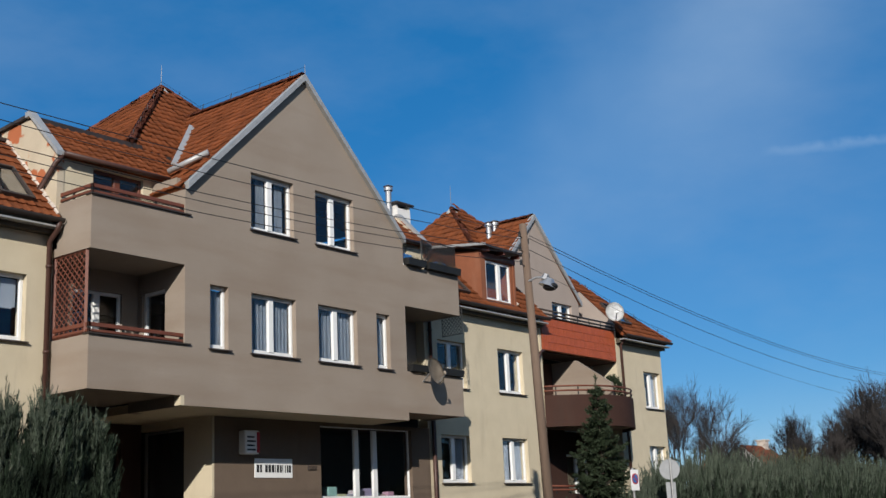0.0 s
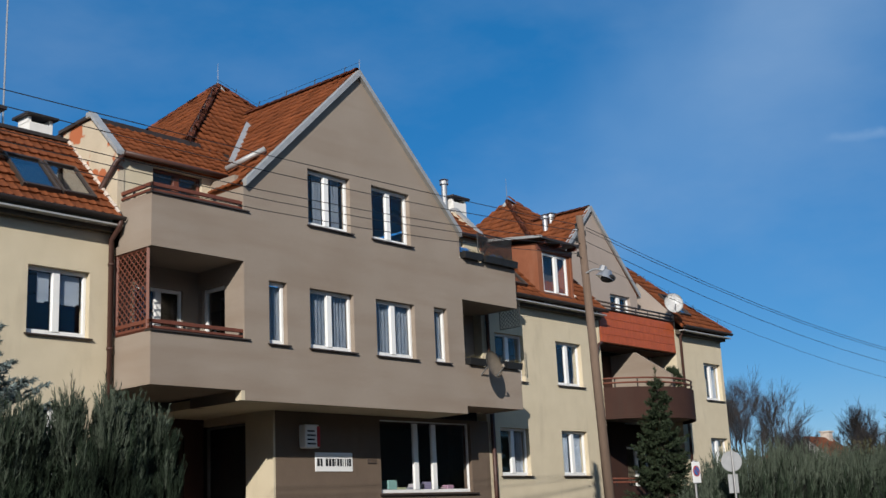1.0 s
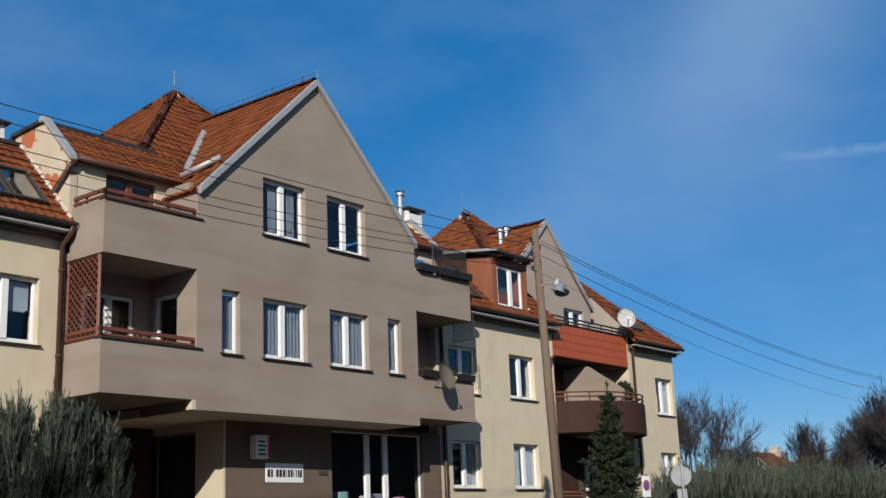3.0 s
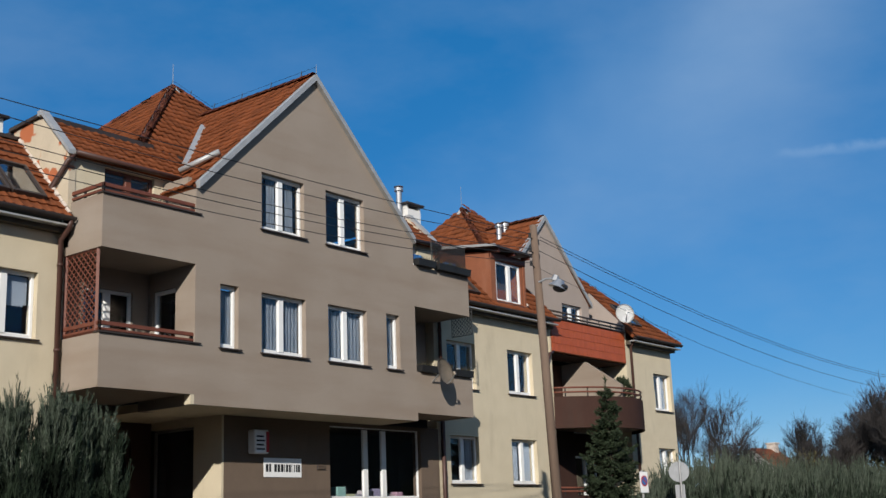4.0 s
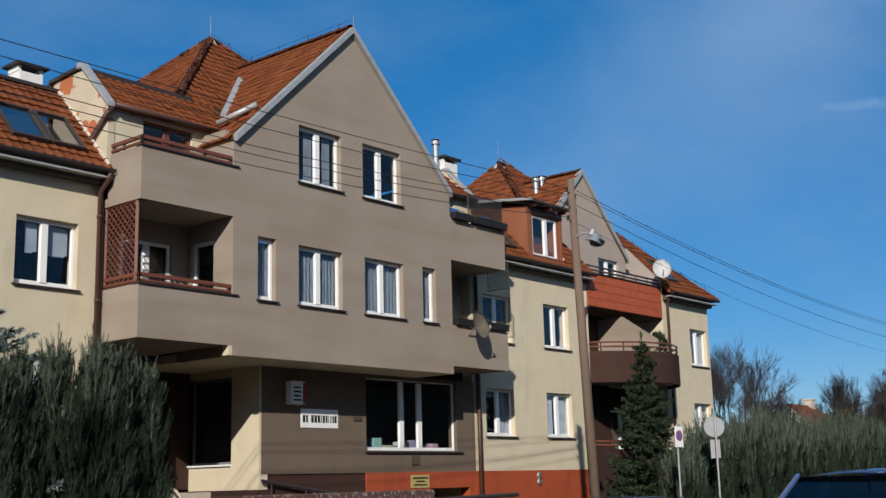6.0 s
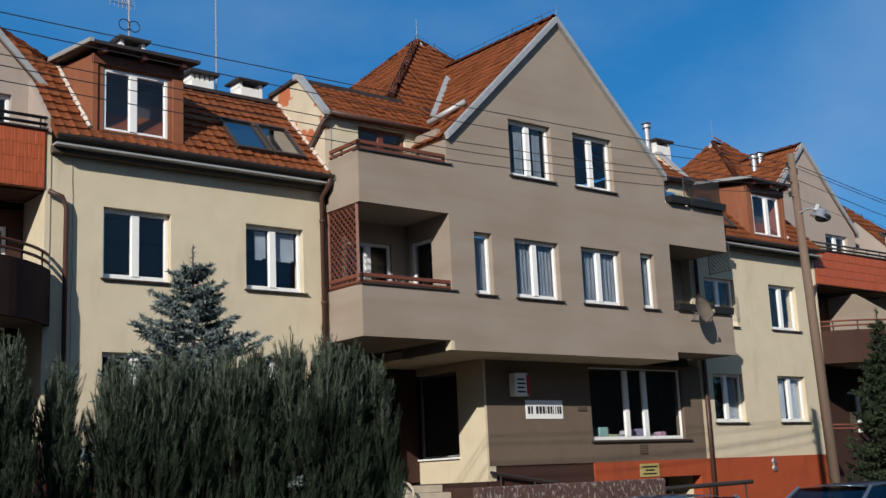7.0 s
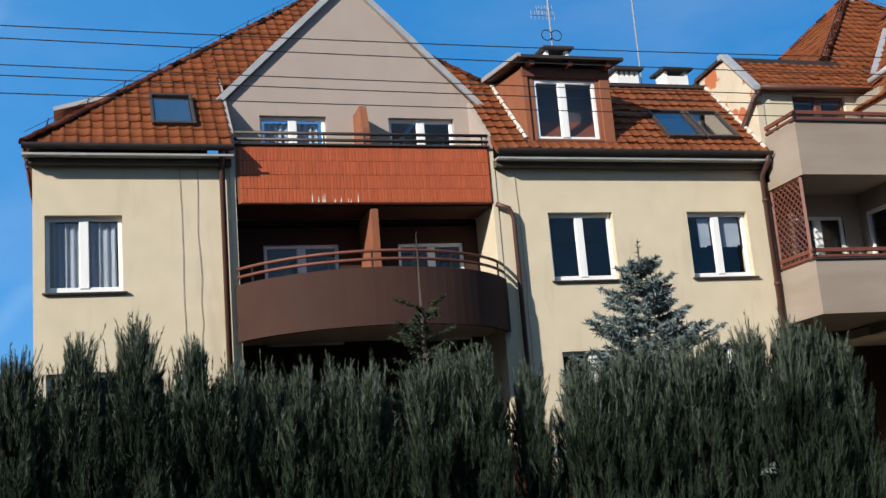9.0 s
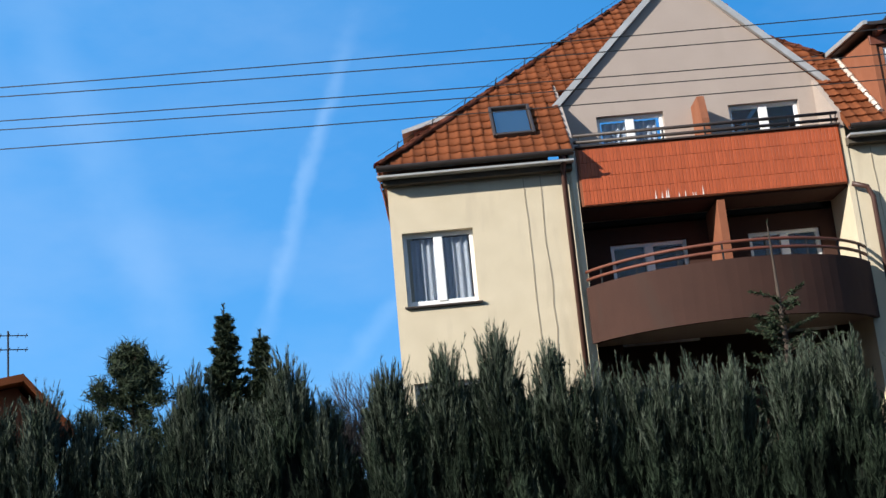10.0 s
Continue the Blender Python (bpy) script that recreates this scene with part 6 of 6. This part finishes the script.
def car(x, y, L, W, H, paint, label, seats=True):
    th = thing("parked_car", label, "car", "parked cars", at=(x, y, -0.14))
    w = W / 2
    bm = bmesh.new()
    prof = [(0.0, 0.35), (0.03, 0.62), (0.08, 0.78), (L * 0.24, H * 0.62), (L * 0.97, H * 0.64), (L, 0.7), (L, 0.35), (L * 0.9, 0.22), (L * 0.1, 0.22)]
    prism(bm, [(p[0], p[1]) for p in prof], "y", -w, w)
    bmesh.ops.bevel(bm, geom=bm.edges[:], offset=0.05, segments=2, affect="EDGES")
    part("body", bm, paint, th, smooth=True)
    zb = H * 0.62
    lower = [(L * 0.22, zb), (L * 0.985, zb)]
    upper = [(L * 0.42, H - 0.03), (L * 0.86, H - 0.03)]
    wi, wo = w * 0.80, w * 0.97
    # roof: crowned in both directions
    bm = bmesh.new()
    n, m = 8, 6
    gridv = []
    for i in range(n + 1):
        u = i / n
        rowv = []
        for j in range(m + 1):
            vv = 2 * j / m - 1
            rowv.append(bm.verts.new((upper[0][0] - 0.06 + (upper[1][0] - upper[0][0] + 0.12) * u, wi * vv, H - 0.05 * (2 * u - 1) ** 2 - 0.045 * vv * vv)))
        gridv.append(rowv)
    for i in range(n):
        for j in range(m):
            bm.faces.new((gridv[i][j], gridv[i + 1][j], gridv[i + 1][j + 1], gridv[i][j + 1]))
    bmesh.ops.solidify(bm, geom=bm.faces[:], thickness=0.05)
    part("roof", bm, paint, th, smooth=True)
    # pillars
    for s in (-1, 1):
        for a, b in ((lower[0], upper[0]), ((L * 0.60, zb), (L * 0.62, H - 0.04)), (lower[1], upper[1])):
            bm = bmesh.new()
            rod(bm, (a[0], s * wo, a[1]), (b[0], s * wi, b[1] - 0.03), 0.032, 0.028, 6)
            part("pillar", bm, paint, th)
    # glazing
    def glazed(nm, *c):
        bmq = bmesh.new()
        bmq.faces.new([bmq.verts.new(p) for p in c])
        bmesh.ops.solidify(bmq, geom=bmq.faces[:], thickness=0.01)
        part(nm, bmq, CAR_GLASS, th)
    zt = H - 0.08
    glazed("windscreen", (lower[0][0], -wo, zb), (lower[0][0], wo, zb), (upper[0][0], wi, zt), (upper[0][0], -wi, zt))
    glazed("rear_window", (lower[1][0], -wo, zb), (lower[1][0], wo, zb), (upper[1][0], wi, zt), (upper[1][0], -wi, zt))
    for s in (-1, 1):
        glazed("side_window", (lower[0][0], s * wo, zb), (L * 0.60, s * wo, zb), (L * 0.62, s * wi, zt), (upper[0][0], s * wi, zt))
        glazed("side_window", (L * 0.60, s * wo, zb), (lower[1][0], s * wo, zb), (upper[1][0], s * wi, zt), (L * 0.62, s * wi, zt))
        for wx in (L * 0.19, L * 0.81):
            bmw = bmesh.new()
            bmesh.ops.create_cone(bmw, cap_ends=True, segments=24, radius1=0.31, radius2=0.31, depth=0.2, matrix=Matrix.Translation((wx, s * (w - 0.08), 0.31)) @ Matrix.Rotation(math.pi / 2, 4, "X"))
            bmesh.ops.bevel(bmw, geom=bmw.edges[:], offset=0.02, segments=1, affect="EDGES")
            wh = part("wheel", bmw, RUBBER, th)
            bmw = bmesh.new()
            bmesh.ops.create_cone(bmw, cap_ends=True, segments=18, radius1=0.2, radius2=0.19, depth=0.03, matrix=Matrix.Translation((wx, s * (w + 0.025), 0.31)) @ Matrix.Rotation(math.pi / 2, 4, "X"))
            part("rim", bmw, STEEL, wh)
        part("mirror", boxed(L * 0.27, L * 0.31, s * (w + 0.06) - 0.08, s * (w + 0.06) + 0.08, zb + 0.02, zb + 0.16, 0.03), paint, th)
        part("headlight", boxed(0.02, 0.12, s * w * 0.75 - 0.16, s * w * 0.75 + 0.16, 0.6, 0.74, 0.02), WHITE, th)
        part("tail_light", boxed(L - 0.06, L + 0.01, s * w * 0.8 - 0.12, s * w * 0.8 + 0.12, 0.68, 0.95, 0.02), RED_LIGHT, th)
        for sx in (L * 0.46, L * 0.68):
            part("seat", boxed(sx, sx + 0.16, s * w * 0.42 - 0.22, s * w * 0.42 + 0.22, 0.5, H - 0.28, 0.05), RUBBER, th)
    bm = bmesh.new()
    rod(bm, (upper[0][0] + 0.05, 0, H - 0.03), (upper[0][0] - 0.35, 0, H + 0.28), 0.006, 0.003, 5)
    part("aerial", bm, BLACK, th)


def paint(name, c):
    return surface(name, c, tuple(v * 0.95 for v in c), 0.3, 3, 200, 0.0, metal=0.5, coat=0.8)


car(10.45, 11.3, 4.1, 1.68, 1.42, paint("blue_car_paint", (0.15, 0.22, 0.31)), "pale blue hatchback parked at the kerb")
car(15.8, 11.35, 4.3, 1.7, 1.43, paint("steel_blue_car_paint", (0.12, 0.16, 0.22)), "steel-blue car parked at the kerb")
car(4.0, 11.25, 4.1, 1.68, 1.45, paint("black_car_paint", (0.012, 0.012, 0.014)), "black car parked at the kerb")
car(10.4, 4.6, 4.6, 1.8, 1.78, paint("blue_estate_paint", (0.10, 0.16, 0.33)), "blue estate car parked on the street")


# ---- roof tiles, ridge tiles, parapet tiles ----
TILE_W, TILE_L = 0.225, 0.30
PROFILE = ((-0.5, 0.008), (-0.38, 0.0), (0.05, 0.0), (0.2, 0.012), (0.34, 0.02), (0.46, 0.014), (0.5, 0.008))


def tile_shape():
    """One pantile, lying along x and y, its lower end lifted on the row below."""
    v, f = [], []
    for y, lift in ((-0.5 * TILE_L - 0.02, 0.05), (0.5 * TILE_L, 0.008)):
        for u, h in PROFILE:
            v.append((u * TILE_W, y, h + lift))
    k = len(PROFILE)
    for u, h in PROFILE:
        v.append((u * TILE_W, -0.5 * TILE_L - 0.02, h + 0.012))
    for i in range(k - 1):
        f.append((i, i + 1, k + i + 1, k + i))
        f.append((2 * k + i, 2 * k + i + 1, i + 1, i))
    return np.array(v), np.array(f)


TV, TF = tile_shape()
tile_me = bpy.data.meshes.new("roof_tile")
tile_me.from_pydata(TV.tolist(), [], TF.tolist())
tile_me.materials.append(ROOF)
KEEP_OUT = []
for side in (0, 1):
    for a, b, y0, y1 in ((8.55 + 0.66 * side, 10.5 + 0.66 * side, 20.85, 22.6), (11.8, 13.42, 21.02, 21.7), (1.3, 2.0, 21.15, 21.85)):
        KEEP_OUT.append((*span(a, b, side), y0, y1))


def inside(p, poly):
    hit = False
    for (x0, y0), (x1, y1) in zip(poly, poly[1:] + poly[:1]):
        if (y0 > p[1]) != (y1 > p[1]) and p[0] < (x1 - x0) * (p[1] - y0) / (y1 - y0) + x0:
            hit = not hit
    return hit


rng = np.random.default_rng(77)
for number, (ob, up, n) in enumerate(SLOPES):
    e = Vector((0, 0, 1)).cross(n).normalized()
    s = n.cross(e).normalized()
    o = min(up, key=lambda p: p.z)
    flat = [((p - o).dot(e), (p - o).dot(s)) for p in up]
    u0, u1 = min(p[0] for p in flat), max(p[0] for p in flat)
    v0, v1 = min(p[1] for p in flat), max(p[1] for p in flat)
    own = abs(up[0].x - 7.82) < 0.01 and abs(up[1].x - 13.93) < 0.01
    places = []
    for r in range(int((v1 - v0) / TILE_L) + 1):
        for c in range(int((u1 - u0) / TILE_W) + 2):
            u, v = u0 + (c + 0.5) * TILE_W, v0 + (r + 0.5) * TILE_L
            if not inside((u, v), flat):
                continue
            p = o + e * u + s * v
            if any(k[0] < p.x < k[1] and k[2] < p.y < k[3] for k in KEEP_OUT) and abs(n.x) < 0.1:
                continue
            places.append((p, rng.normal() * 0.012, rng.normal() * 0.006, rng.normal() * 0.012))
    frame_m = np.array([e, s, n]).T
    if own:
        for p, tilt, lift, skew in places:
            t = new("roof_tile", tile_me)
            m = Matrix((e, s, n)).transposed().to_4x4() @ Matrix.Rotation(skew, 4, "Z") @ Matrix.Rotation(tilt, 4, "X")
            t.matrix_world = Matrix.Translation(p + n * lift) @ m
            t.parent = ob
    else:
        allv, allf = [], []
        for i, (p, tilt, lift, skew) in enumerate(places):
            w = TV.copy()
            w[:, 2] += TV[:, 1] * tilt + lift
            w[:, 0] += TV[:, 1] * skew
            allv.append(w @ frame_m.T + np.array(p))
            allf.append(TF + i * len(TV))
        if places:
            tagged(leaf_mesh("roof_tiles", np.concatenate(allv), np.concatenate(allf), ROOF, ob), kind="stuff")

# half-round tiles on ridges and hips
bm = bmesh.new()
rv = []
for y, r in ((-0.19, 0.112), (0.17, 0.092)):
    ring = [bm.verts.new((r * math.cos(a), y, r * math.sin(a) * 0.9)) for a in [math.pi * i / 7 for i in range(8)]]
    rv.append(ring)
for i in range(7):
    bm.faces.new((rv[0][i], rv[0][i + 1], rv[1][i + 1], rv[1][i]))
bmesh.ops.solidify(bm, geom=bm.faces[:], thickness=0.018)
ridge_me = bpy.data.meshes.new("ridge_tile")
bm.to_mesh(ridge_me)
bm.free()
ridge_me.materials.append(ROOF_DARK)


def ridge(a, b, parent, lift=0.0):
    a, b = Vector(a), Vector(b)
    d = (b - a).normalized()
    side_v = d.cross(Vector((0, 0, 1))).normalized()
    m = Matrix((side_v, d, side_v.cross(d))).transposed().to_4x4()
    k = int((b - a).length / 0.33)
    for i in range(k):
        t = new("ridge_tile", ridge_me)
        t.matrix_world = Matrix.Translation(a.lerp(b, (i + 0.5) / k) + Vector((0, 0, lift))) @ m
        t.parent = parent


for side in (0, 1):
    ridge((mir(-0.95, side), 20.6, 8.30), (mir(PEAKS[side][0], side), PEAKS[side][1], PEAKS[side][2]), SLOPES[0][0])
    ridge((mir(8.35, side), TOP_Y, TOP_Z), (mir(PEAKS[side][0], side), PEAKS[side][1], PEAKS[side][2]), SLOPES[0][0])
    ridge((mir(PEAK_B[0] + GAB_DX[side], side), GAB_Y, GAB_TOP + 0.05), (mir(PEAK_B[0] + GAB_DX[side], side), EAVE_Y + (GAB_TOP - EAVE_Z) / PITCH, GAB_TOP + 0.05), SLOPES[0][0])
    ridge((mir(16.65, side), 22.0, 10.9), PEAK_D, SLOPES[0][0])
    ridge((mir(16.65, side), 28.6, 10.9), PEAK_D, SLOPES[0][0])
ridge((AXIS, PROUD, 13.06), (AXIS, 24.1, 13.06), SLOPES[0][0])
part("ridge_flashing", boxed(10.7, 13.9, 22.66, 22.82, TOP_Z - 0.02, TOP_Z + 0.06), ZINC_DARK, house)
part("ridge_flashing", boxed(14.0, 17.0, 21.92, 22.08, 10.84, 10.95), ZINC_DARK, house)

# glazed tiles on the parapets of the two upper balconies
gt = bmesh.new()
box(gt, -0.0298, 0.0298, -0.012, 0.012, -0.1345, 0.1345, 0.003)
glaze_me = bpy.data.meshes.new("parapet_tile")
gt.to_mesh(glaze_me)
gt.free()
glaze_me.materials.append(ORANGE_TILE)
for ob in [o for o in house.children if o.name.startswith("balcony") and any(c.name.startswith("coping") for c in o.children)]:
    far_side = ob.data.vertices[0].co.x > AXIS
    x0, x1 = span(2.80, 7.72, 1 if far_side else 0)
    cols = 75
    joined = bmesh.new()
    for r in range(4):
        for c in range(cols):
            x, z = x0 + (x1 - x0) * (c + 0.5) / cols, 7.43 + 0.272 * r
            if far_side:
                box(joined, x - 0.0298, x + 0.0298, 20.945, 20.965, z - 0.13, z + 0.13)
            else:
                t = new("parapet_tile", glaze_me)
                t.location = (x, 20.955 + rng.normal() * 0.0015, z)
                t.rotation_euler = (rng.normal() * 0.006, 0, rng.normal() * 0.008)
                t.parent = ob
    if far_side:
        tagged(part("parapet_tiles", joined, ORANGE_TILE, ob), kind="stuff")
    else:
        joined.free()
        for k in range(9):
            x, h = 4.15 + 0.11 * k + rng.normal() * 0.03, rng.uniform(0.06, 0.2)
            bm = bmesh.new()
            prism(bm, [(x - 0.012, 7.30), (x + 0.012, 7.30), (x + 0.003, 7.30 + h)], "y", 20.939, 20.9425)
            part("lime_streak", bm, WHITE_WALL, ob, "white lime streak running down the tiles")
